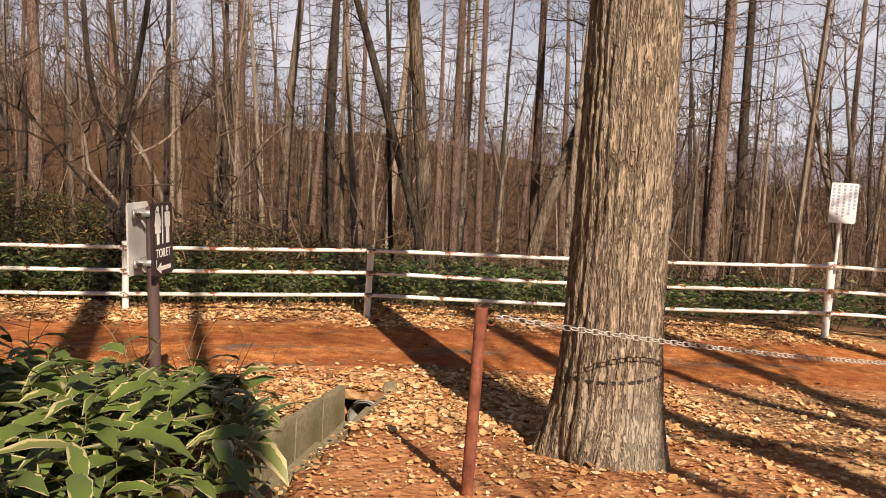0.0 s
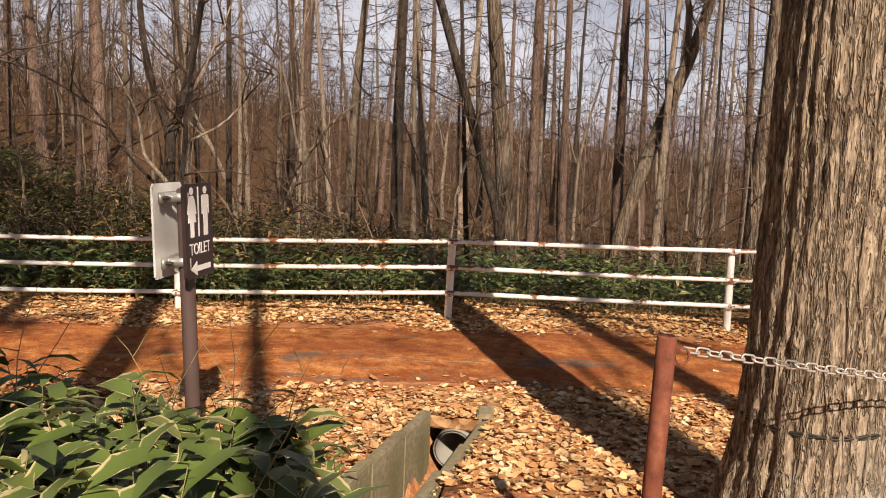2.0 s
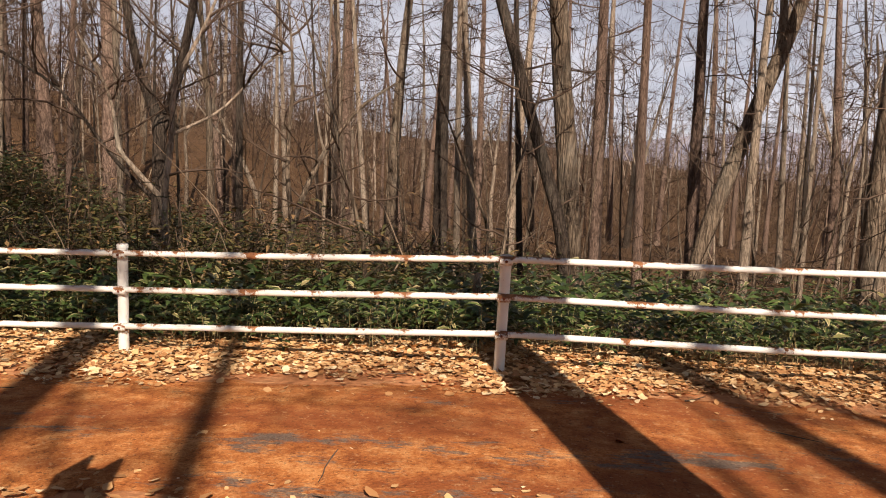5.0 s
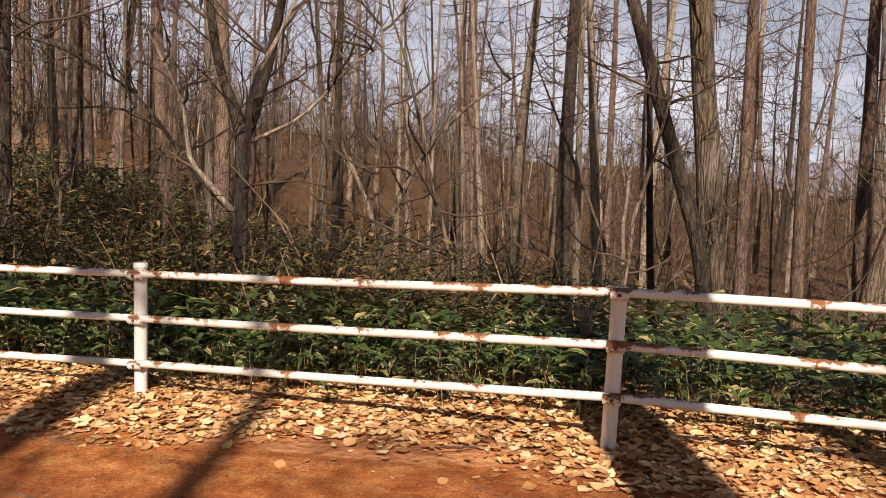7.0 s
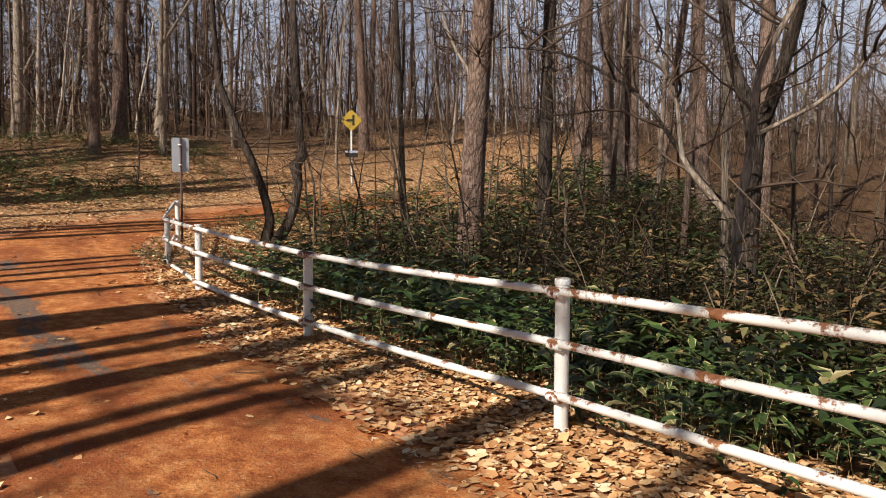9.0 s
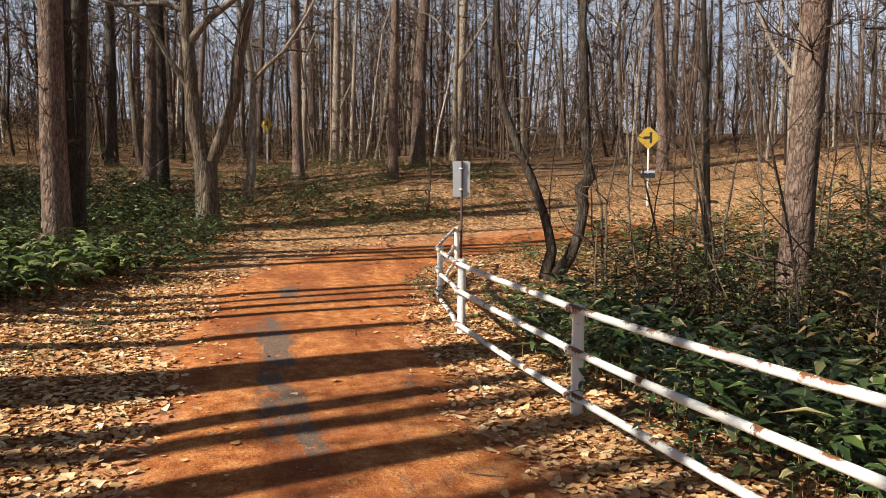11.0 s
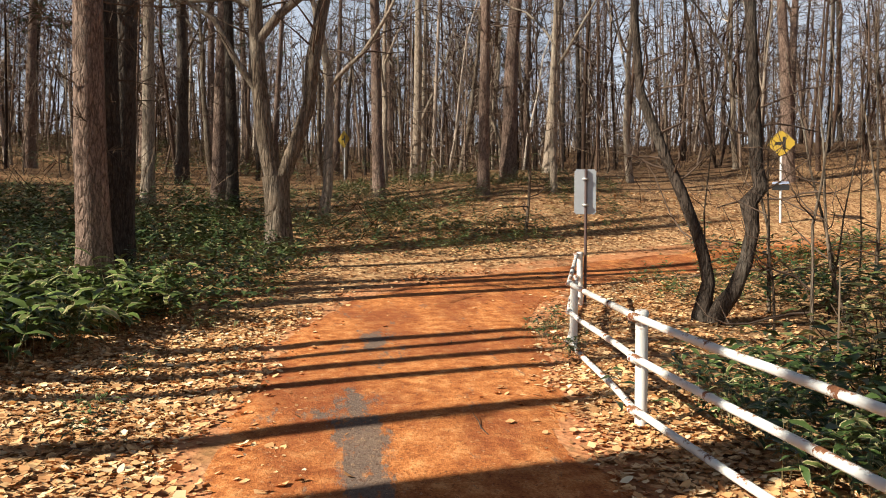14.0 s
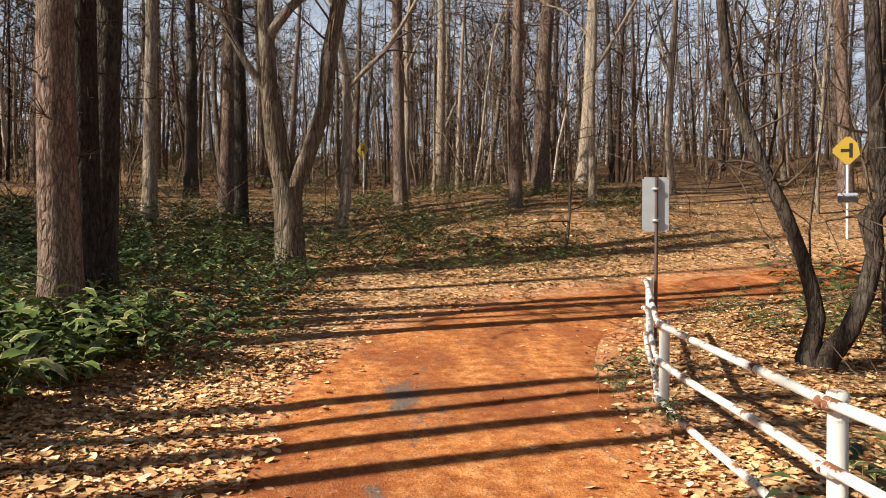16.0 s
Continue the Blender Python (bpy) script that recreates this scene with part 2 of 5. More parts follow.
n.colour(n.ramp(n.noise(v, 14.0, 6, 0.7), [(0.25, (0.06, 0.02, 0.014)), (0.5, (0.20, 0.065, 0.038)), (0.75, (0.34, 0.135, 0.075))]))
n.bump(n.noise(v, 60.0, 4), 0.5, 0.004)
RUST = n.mat


def painted(name, colour, rough=0.5, metal=0.0, wear=0.15):
    n = Nodes(name, rough=rough, metal=metal, spec=0.35)
    v = n.place()
    dirty = tuple(c * 0.62 + 0.03 for c in colour)
    n.colour(n.mix(n.ramp(n.noise(v, 5.0, 6, 0.7), [(0.42, 0.0), (0.75, wear * 3)]), colour, dirty))
    n.bump(n.noise(v, 90.0, 2), 0.08, 0.002)
    return n.mat


BROWN = painted("brown_paint", (0.105, 0.066, 0.058), 0.5)
PLATE = painted("dark_sign_plate", (0.042, 0.026, 0.026), 0.45)
PLATE_BACK = painted("bare_sheet_back", (0.74, 0.72, 0.68), 0.5)
LETTER = painted("white_lettering", (0.82, 0.80, 0.76), 0.55, wear=0.05)
BRACKET = painted("galvanised_bracket", (0.55, 0.54, 0.51), 0.4, 0.6)
SIGN_WHITE = painted("white_sign_plate", (0.80, 0.80, 0.78), 0.5)
SIGN_BLUE = painted("faded_print", (0.36, 0.42, 0.58), 0.6, wear=0.05)
YELLOW = painted("yellow_sign_plate", (0.46, 0.30, 0.03), 0.5)
BLACK = painted("black_print", (0.02, 0.02, 0.02), 0.5)
GREY_BACK = painted("grey_sign_back", (0.52, 0.54, 0.56), 0.45, 0.3)
CHAIN = painted("galvanised_chain", (0.66, 0.62, 0.56), 0.4, 0.55)
CHAIN_DARK = painted("dark_chain", (0.05, 0.042, 0.036), 0.6, 0.4)

n = Nodes("weathered_concrete", rough=0.9, spec=0.2)
v = n.place()
n.colour(n.mix(n.ramp(n.noise(v, 3.0, 5), [(0.4, 0.0), (0.7, 0.7)]), n.ramp(n.noise(v, 25.0, 5), [(0.3, (0.20, 0.16, 0.095)), (0.7, (0.38, 0.32, 0.21))]), (0.13, 0.12, 0.045)))
n.bump(n.noise(v, 40.0, 5), 0.6, 0.008)
CONCRETE = n.mat
PIPE = painted("pale_plastic_pipe", (0.40, 0.38, 0.33), 0.6)

# far mountains: the blue of the haze is put into the base colour
n = Nodes("haze_tinted_range", rough=1.0, spec=0.0)
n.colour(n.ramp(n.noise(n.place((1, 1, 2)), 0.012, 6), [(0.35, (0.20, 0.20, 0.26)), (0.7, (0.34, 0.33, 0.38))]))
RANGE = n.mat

# ---------------------------------------------------------------- mesh helpers
class Geo:
    """Gathers quads: points, faces and one value for each point."""

    def __init__(self):
        self.p, self.f, self.a, self.count = [], [], [], 0

    def add(self, p, f, a=None):
        p = np.asarray(p, float)
        self.p.append(p)
        self.f.append(np.asarray(f, int).reshape(-1, 4) + self.count)
        self.a.append(np.zeros(len(p)) if a is None else np.asarray(a, float))
        self.count += len(p)

    def arrays(self):
        return np.concatenate(self.p), np.concatenate(self.f), np.concatenate(self.a)

    def mesh(self, name, material, attribute="", smooth=True):
        p, f, a = self.arrays()
        me = bpy.data.meshes.new(name)
        me.vertices.add(len(p))
        me.vertices.foreach_set("co", p.ravel())
        me.loops.add(f.size)
        me.loops.foreach_set("vertex_index", f.ravel())
        me.polygons.add(len(f))
        me.polygons.foreach_set("loop_start", np.arange(len(f)) * 4)
        me.polygons.foreach_set("use_smooth", np.full(len(f), smooth))
        if attribute:
            me.attributes.new(attribute, "FLOAT", "POINT").data.foreach_set("value", a)
        me.materials.append(material)
        me.update(calc_edges=True)
        me.validate()
        return me


def tube(geo, points, radii, sides=6, ridge=None, cap=False, a=0.0):
    """A tapered tube along points."""
    pts = np.asarray(points, float)
    radii = np.asarray(radii, float)
    k = len(pts)
    tangent = np.gradient(pts, axis=0)
    tangent /= np.linalg.norm(tangent, axis=1)[:, None] + 1e-9
    ref = np.array((0.0, 1.0, 0.0)) if abs(tangent[0][1]) < 0.8 else np.array((1.0, 0.0, 0.0))
    u = np.cross(tangent, ref)
    u /= np.linalg.norm(u, axis=1)[:, None] + 1e-9
    w = np.cross(tangent, u)
    ang = np.linspace(0, 2 * math.pi, sides, endpoint=False)
    r = radii[:, None] * (np.ones((k, sides)) if ridge is None else ridge)
    p = pts[:, None, :] + r[..., None] * (np.cos(ang)[None, :, None] * u[:, None, :] + np.sin(ang)[None, :, None] * w[:, None, :])
    i = np.arange(k - 1)[:, None] * sides
    j = np.arange(sides)[None, :]
    jn = (j + 1) % sides
    f = np.stack([i + j, i + jn, i + sides + jn, i + sides + j], -1).reshape(-1, 4)
    value = np.broadcast_to(np.asarray(a, float), (k,)) if np.ndim(a) <= 1 else a
    geo.add(p.reshape(-1, 3), f, np.repeat(value, sides))
    if cap:
        for ring, flip in ((0, True), (k - 1, False)):
            c = pts[ring]
            q = np.concatenate([p[ring], c[None]])
            ff = [(x, (x + 1) % sides, (x + 2) % sides, sides) for x in range(0, sides - 1, 2)]
            ff = [t[::-1] if flip else t for t in ff]
            geo.add(q, ff, np.full(sides + 1, value[ring]))


def shoot(geo, points, radii, turn):
    """A hair-thin twig: one folded strip along points."""
    pts = np.asarray(points, float)
    w = np.array((math.cos(turn), math.sin(turn), 0.35 * math.sin(turn * 3)))
    half = np.asarray(radii, float)[:, None] * w
    k = len(pts)
    i = np.arange(k - 1)[:, None] * 2
    geo.add(np.stack([pts - half, pts + half], 1).reshape(-1, 3), i + np.array((0, 1, 3, 2)))


def box(geo, lo, hi, m=None, a=0.0):
    x0, y0, z0 = lo
    x1, y1, z1 = hi
    p = np.array([(x, y, z) for z in (z0, z1) for x, y in ((x0, y0), (x1, y0), (x1, y1), (x0, y1))], float)
    if m is not None:
        p = np.array([m @ Vector(q) for q in p])
    geo.add(p, [(3, 2, 1, 0), (4, 5, 6, 7), (0, 1, 5, 4), (1, 2, 6, 5), (2, 3, 7, 6), (3, 0, 4, 7)], np.full(8, a))


def part(name, geo, material, parent, label="", attribute="", smooth=True):
    """One mesh object under a thing or a part. geo: a Geo or a finished mesh."""
    me = geo.mesh(name, material, attribute, smooth) if isinstance(geo, Geo) else geo
    ob = new(name, me)
    ob.parent = parent
    return tagged(ob, label)


def thing(name, label, category, group="", m=None):
    ob = new(name)
    ob.empty_display_size = 0.2
    if m is not None:
        ob.matrix_world = m
    return tagged(ob, label, category, group)


def bevelled(me, width, segments=2):
    bm = bmesh.new()
    bm.from_mesh(me)
    bmesh.ops.bevel(bm, geom=bm.edges[:], offset=width, segments=segments, affect="EDGES")
    bm.to_mesh(me)
    bm.free()
    return me


def along(path, t):
    s = t * (len(path) - 1)
    i = min(int(s), len(path) - 2)
    return path[i] + (path[i + 1] - path[i]) * (s - i)


def smoothstep(a, b, x):
    t = np.clip((np.asarray(x, float) - a) / (b - a), 0, 1)
    return t * t * (3 - 2 * t)


def ripple(x, y, size, seed=0.0):
    """A smooth uneven value between about -1 and 1."""
    x, y = np.asarray(x, float) / size, np.asarray(y, float) / size
    s = seed * 1.7
    return (np.sin(x * 1.3 + 1.7 * np.sin(y * 0.9 + s) + s) + np.sin(y * 1.7 + 1.3 * np.sin(x * 1.1 - s) + 2 * s) + np.sin((x + y) * 2.3 + s * 3) * 0.6 + np.sin((x - y) * 3.7 + 1.1 * np.sin(y * 2.1) - s) * 0.4) / 3.0


def grain(x, y, size):
    """Uneven value between -1 and 1, with no direction of its own."""
    u, v = np.asarray(x, float) / size, np.asarray(y, float) / size
    i, j = np.floor(u), np.floor(v)
    a, b = u - i, v - j
    a, b = a * a * (3 - 2 * a), b * b * (3 - 2 * b)

    def corner(p, q):
        h = np.sin(p * 12.9898 + q * 78.233) * 43758.5453
        return (h - np.floor(h)) * 2 - 1

    return (corner(i, j) * (1 - a) + corner(i + 1, j) * a) * (1 - b) + (corner(i, j + 1) * (1 - a) + corner(i + 1, j + 1) * a) * b


# ---------------------------------------------------------------- lie of the land
ROAD_X = np.array((-32.0, -21.6, -20.4, -19.4, -18.6, -17.7, -16.3, -14.4, -11.8, -7.7, -3, 2, 14, 40))
ROAD_Y = np.array((76.0, 30.0, 24.0, 19.2, 15.8, 12.9, 10.0, 7.9, 6.9, 6.28, 6.3, 6.4, 6.4, 5.6))
ROAD_W = np.array((0.8, 0.8, 0.8, 0.85, 0.9, 0.95, 1.05, 1.2, 1.38, 1.12, 0.95, 0.98, 1.05, 1.1))
ROAD_C = 1 / np.hypot(1, np.gradient(ROAD_Y, ROAD_X))


def road_off(x, y):
    """How far a place lies from the middle of the path, about."""
    return np.abs(y - np.interp(x, ROAD_X, ROAD_Y)) * np.interp(x, ROAD_X, ROAD_C)


DITCH_A, DITCH_B = np.array((1.03, 4.62)), np.array((0.22, 1.5))


def ditch_distance(x, y, back=0.0):
    d = DITCH_B - DITCH_A
    length = np.hypot(*d)
    d = d / length
    s = (x - DITCH_A[0]) * d[0] + (y - DITCH_A[1]) * d[1]
    return np.where((s > -back) & (s < length), np.abs((x - DITCH_A[0]) * d[1] - (y - DITCH_A[1]) * d[0]), 9.0)


def height(x, y):
    x, y = np.asarray(x, float), np.asarray(y, float)
    z = np.interp(x, (-400, -160, -100, -60, -38, -29, -26, -23, -21, -18.6, -16, -13, -10.5, -7.6, -5, -2, 1, 4.1, 12, 40, 400),
                  (30, 18, 10.5, 6.4, 3.3, 2.4, 1.9, 1.5, 1.15, 0.72, 0.42, 0.12, 0.0, -0.09, -0.21, -0.28, -0.26, -0.36, -0.6, -2.0, -8))
    d = y - 8.35 - 0.35 * np.maximum(-9 - x, 0)
    open_side = smoothstep(-17, -8, x)
    z = z + open_side * np.interp(d, (0, 0.5, 3, 6, 12, 23, 45, 90, 170, 400), (0, -0.04, -0.5, -0.95, -1.4, -1.75, -2.2, -1.6, 4.0, 17.0)) * np.where(d > 60, smoothstep(140, 10, x), 1)
    z = z + (1 - open_side) * np.interp(y, (8, 14, 24, 60, 110, 400), (0, 0.1, 0.75, 2.4, 4.5, 14)) * smoothstep(-220, -60, x)
    z = z + 1.55 * np.exp(-((x + 10.5) / 5.0) ** 2 - ((y - 19.5) / 4.6) ** 2)
    low = np.interp(x, (-24, -20.5, -18.6, -17.3, -14, -12), (1.5, 0.95, 0.62, 0.4, 0.2, 0.12))
    gap = road_off(x, y)
    z = z + (low - z) * smoothstep(-12.5, -15, x) * np.exp(-(gap / 3.2) ** 2)
    bank = 0.7 * np.exp(-((x + 27) / 8.0) ** 2 - ((y - 12.5) / 6.0) ** 2) + 1.2 * np.exp(-((x + 36) / 11.0) ** 2 - ((y - 31) / 11.0) ** 2)
    z = z + bank * smoothstep(0.9, 4.5, gap)
    z = z + smoothstep(-9, -5, x) * np.interp(y, (-60, -20, -6, -1.6, 1.6, 2.8, 4.0, 4.9), (2.6, 1.6, 0.82, 0.58, 0.33, 0.23, 0.08, 0.0))
    z = z + (1 - smoothstep(-9, -5, x)) * np.interp(y, (-60, -8, 0, 3.0, 4.6), (2.0, 0.6, 0.32, 0.12, 0.0))
    away = np.clip((road_off(x, y) - 1.6) / 6, 0, 1)
    z = z + away * 0.16 * ripple(x, y, 2.6) + np.clip(away * 3, 0.2, 1) * (0.020 * grain(x, y, 0.7) + 0.012 * grain(x, y, 0.31))
    return z


def bed(x, y):
    """The land with the ditch cut into it."""
    return height(x, y) - 0.42 * smoothstep(0.27, 0.17, ditch_distance(x, y, 0.62))


def ground_at(x, y):
    return float(height(x, y))


def axis(lo, hi, step, reach, grow=1.13):
    mid = list(np.arange(lo, hi + 1e-6, step))
    out, s = [hi], step
    while out[-1] < reach:
        s *= grow
        out.append(out[-1] + s)
    left, s = [lo], step
    while left[-1] > -reach:
        s *= grow
        left.append(left[-1] - s)
    return np.array(left[:0:-1] + mid + out[1:])


def build_ground():
    xs, ys = axis(-17.0, 9.0, 0.13, 900), axis(-3.0, 11.0, 0.13, 900)
    gx, gy = np.meshgrid(xs, ys, indexing="ij")
    gz = bed(gx, gy)
    k = len(ys)
    i, j = np.meshgrid(np.arange(len(xs) - 1), np.arange(k - 1), indexing="ij")
    f = np.stack([i * k + j, (i + 1) * k + j, (i + 1) * k + j + 1, i * k + j + 1], -1)
    soil = 0.95 * smoothstep(2.6, 1.2, np.abs(gx - 1.9 - 0.15 * (gy - 2))) * smoothstep(5.6, 4.0, gy) * smoothstep(-6, -2, gy)
    road_gap = road_off(gx, gy) - np.interp(gx, ROAD_X, ROAD_W)
    soil = np.maximum(soil, 0.7 * smoothstep(0.9, 0.0, road_gap))
    soil = soil - smoothstep(9.5, 13, gy) * smoothstep(-15, -10, gx - 0.25 * np.maximum(gy - 18, 0)) - smoothstep(30, 45, gy) - smoothstep(-40, -55, gx) - smoothstep(-26, -33, gx) * smoothstep(10, 17, gy)
    soil = soil - smoothstep(17.5, 20, gy) * smoothstep(-20, -16, gx)
    # western floor darkened, the partial shade of the trees put into its colour
    soil = soil - 0.62 * smoothstep(-18, -25, gx) * smoothstep(1.0, 3.5, road_gap) * smoothstep(26, 18, gy)
    geo = Geo()
    geo.add(np.stack([gx, gy, gz], -1).reshape(-1, 3), f, np.clip(soil, -1, 1).ravel())
    ob = new("ground", geo.mesh("ground", GROUND, "soil"))
    tagged(ob, "brown leaf-littered forest floor with patches of red soil", "ground", kind="structure")


def build_road():
    step = 0.085
    us = np.arange(-30, 30, step)
    vs = np.linspace(-1.5, 1.5, 36)
    cx, cy = us, np.interp(us, ROAD_X, ROAD_Y)
    cy = np.convolve(np.pad(cy, 12, mode="edge"), np.ones(25) / 25, "valid")
    tx, ty = np.gradient(cx), np.gradient(cy)
    l = np.hypot(tx, ty)
    nx, ny = -ty / l, tx / l
    gx, gy = cx[:, None] + nx[:, None] * vs, cy[:, None] + ny[:, None] * vs
    half = np.interp(us, ROAD_X, ROAD_W)[:, None]
    inside = half - np.abs(vs)[None, :] + 0.13 * ripple(gx, gy, 0.45, 1.0) + 0.05 * ripple(gx, gy, 0.12, 4.0)
    gz = height(gx, gy) + 0.016 * np.clip(inside / 0.25, -1, 1)
    worn = smoothstep(-9.3, -8.3, gx) * smoothstep(-4.0, -5.0, gx) * 0.8 * np.exp(-((gy - 6.05) / 0.24) ** 2) + 0.42 * smoothstep(-3.5, -2, gx) * (np.exp(-((gy - 6.15) / 0.16) ** 2) + 0.8 * np.exp(-((gy - 5.5) / 0.14) ** 2)) + 0.8 * np.exp(-((gx + 11) / 1.0) ** 2 - ((gy - 6.4) / 0.25) ** 2)
    k = len(vs)
    i, j = np.meshgrid(np.arange(len(us) - 1), np.arange(k - 1), indexing="ij")
    f = np.stack([i * k + j, (i + 1) * k + j, (i + 1) * k + j + 1, i * k + j + 1], -1).reshape(-1, 4)
    f = f[(inside.ravel()[f] > -0.05).all(1)]
    used = np.unique(f)
    remap = np.full(gx.size, -1)
    remap[used] = np.arange(len(used))
    geo = Geo()
    geo.add(np.stack([gx, gy, gz], -1).reshape(-1, 3)[used], remap[f], worn.ravel()[used])
    ob = new("road", geo.mesh("road", ROAD, "wear"))
    tagged(ob, "orange-red cinder path with worn grey patches", "path", kind="structure")


build_ground()
build_road()

# ridge far off, its haze painted on rather than lying in the air
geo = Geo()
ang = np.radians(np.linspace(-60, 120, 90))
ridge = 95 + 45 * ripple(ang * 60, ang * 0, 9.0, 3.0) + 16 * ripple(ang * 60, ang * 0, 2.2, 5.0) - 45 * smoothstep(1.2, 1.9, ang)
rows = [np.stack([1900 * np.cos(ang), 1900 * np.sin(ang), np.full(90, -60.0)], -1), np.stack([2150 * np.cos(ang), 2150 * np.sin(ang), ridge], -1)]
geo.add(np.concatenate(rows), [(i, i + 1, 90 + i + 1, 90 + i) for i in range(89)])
tagged(new("backdrop", geo.mesh("backdrop", RANGE)), "mountain range far beyond the woods, painted haze blue", "mountains", kind="structure")

# ---------------------------------------------------------------- fence
# foot x, y, foot z, top z, and the heights of the three rails there
POSTS = [
    (10.15, 7.9, -0.50, 0.46, (0.42, 0.10, -0.20)),
    (7.14, 7.9, -0.42, 0.60, (0.54, 0.21, -0.09)),
    (4.125, 7.947, -0.366, 0.56, (0.53, 0.21, -0.08)),
    (1.03, 7.763, -0.25, 0.625, (0.585, 0.31, 0.035)),
    (-1.95, 8.045, -0.281, 0.59, (0.51, 0.223, -0.07)),
    (-4.945, 7.96, -0.227, 0.55, (0.525, 0.245, -0.06)),
    (-7.656, 7.912, -0.085, 0.69, (0.64, 0.37, 0.03)),
    (-10.5, 8.39, 0.005, 0.69, (0.65, 0.36, 0.06)),
    (-13.07, 9.33, 0.10, 0.90, (0.86, 0.55, 0.26)),
]
rng = random.Random(4)
post_geo = Geo()
tube(post_geo, [(0, 0, -0.25), (0, 0, 0.2), (0, 0, 0.5), (0, 0, 0.97), (0, 0, 0.985)], [0.041, 0.041, 0.041, 0.041, 0.037], 16, a=[0.4, 0.2, 0.0, 0.0, 0.2])
cap_geo = Geo()
tube(cap_geo, [(0, 0, 0.955), (0, 0, 0.99), (0, 0, 1.0)], [0.045, 0.045, 0.034], 16, cap=True, a=[0.3, 0.3, 0.5])
for i, (x, y, z0, z1, rails) in enumerate(POSTS):
    fence_post = thing("fence_post", "white-painted steel fence post, rusting at the rail clamps", "fence post", "fence posts")
    h = z1 - z0
    fence_post.matrix_world = pose(x, y, z0 - 0.01, rng.uniform(-0.8, 0.8), 2.0 if i == 3 else rng.uniform(-0.8, 0.8), 0)
    g = Geo()
    tube(g, [(0, 0, -0.2), (0, 0, h * 0.2), (0, 0, h * 0.55), (0, 0, h - 0.02)], [0.041] * 4, 18, a=[0.5, 0.1, 0.0, 0.25])
    part("shaft", g, WHITE, fence_post, attribute="joint")
    g = Geo()
    tube(g, [(0, 0, h - 0.035), (0, 0, h - 0.006), (0, 0, h)], [0.045, 0.045, 0.036], 18, cap=True, a=0.35)
    part("cap", g, WHITE, fence_post, "flat steel post cap", attribute="joint")
    for zr in rails:
        g = Geo()
        tube(g, [(-0.047, 0, zr - z0), (-0.03, 0, zr - z0), (0.03, 0, zr - z0), (0.047, 0, zr - z0)], [0.029, 0.031, 0.031, 0.029], 12, cap=True, a=1.0)
        c = part("clamp", g, WHITE, fence_post, "rust-stained rail clamp", attribute="joint")
        c.location = (0, -0.052, 0)
        g = Geo()
        tube(g, [(0, -0.088, zr - z0 + 0.0), (0, -0.078, zr - z0)], [0.010, 0.012], 6, cap=True, a=1.0)
        part("bolt", g, RUST, fence_post)
for a, b in zip(POSTS[:-1], POSTS[1:]):
    for level in range(3):
        g = Geo()
        pa, pb = np.array((a[0], a[1] - 0.05, a[4][level])), np.array((b[0], b[1] - 0.05, b[4][level]))
        ts = np.linspace(0, 1, 13)
        pts = pa + (pb - pa) * ts[:, None]
        pts[:, 2] -= 0.012 * np.sin(math.pi * ts) * rng.uniform(0.2, 1.2)
        pts[:, 1] += 0.012 * np.sin(2 * math.pi * ts) * rng.uniform(-1, 1)
        base = pa.copy()
        end = np.maximum(0, 1 - np.minimum(ts, 1 - ts) / 0.06) * 0.7
        tube(g, pts - base, [0.0243] * 13, 12, cap=True, a=end + rng.uniform(-0.25, 0.3))
        rail = new("fence_rail", g.mesh("fence_rail", WHITE, "joint"))
        rail.location = base
        tagged(rail, "white-painted steel pipe rail with rust streaks", "fence rail", "fence rails")
        for share in (0.33 + rng.uniform(-0.05, 0.05), 0.68 + rng.uniform(-0.05, 0.05)):
            g = Geo()
            c = along(pts - base, share)
            way = (pts[-1] - pts[0]) / np.linalg.norm(pts[-1] - pts[0])
            tube(g, [c - way * 0.035, c - way * 0.03, c + way * 0.03, c + way * 0.035], [0.0245, 0.0262, 0.0262, 0.0245], 12, a=0.75)
            part("coupling", g, WHITE, rail, "rust-edged pipe coupling", attribute="joint")

# ---------------------------------------------------------------- toilet sign
def plate_mesh(name, w, h, t, material, radius=0.012):
    bm = bmesh.new()
    bmesh.ops.create_cube(bm, size=1, matrix=Matrix.Diagonal((w, t, h, 1)))
    up = [e for e in bm.edges if abs(e.verts[0].co.x - e.verts[1].co.x) < 1e-6 and abs(e.verts[0].co.z - e.verts[1].co.z) < 1e-6]
    bmesh.ops.bevel(bm, geom=up, offset=radius, segments=3, affect="EDGES")
    me = bpy.data.meshes.new(name)
    bm.to_mesh(me)
    bm.free()
    me.materials.append(material)
    return me


def flat_mesh(name, outline, material, depth=0.002):
    """A thin raised shape in the x-z plane, facing -y."""
    bm = bmesh.new()
    vs = [bm.verts.new((x, 0, z)) for x, z in outline]
    face = bm.faces.new(vs)
    ext = bmesh.ops.extrude_face_region(bm, geom=[face])
    bmesh.ops.translate(bm, vec=(0, -depth, 0), verts=[v for v in ext["geom"] if isinstance(v, bmesh.types.BMVert)])
    bmesh.ops.recalc_face_normals(bm, faces=bm.faces[:])
    me = bpy.data.meshes.new(name)
    bm.to_mesh(me)
    bm.free()
    me.materials.append(material)
    return me


def disc(cx, cz, r, k=16):
    return [(cx + r * math.cos(2 * math.pi * i / k), cz + r * math.sin(2 * math.pi * i / k)) for i in range(k)]


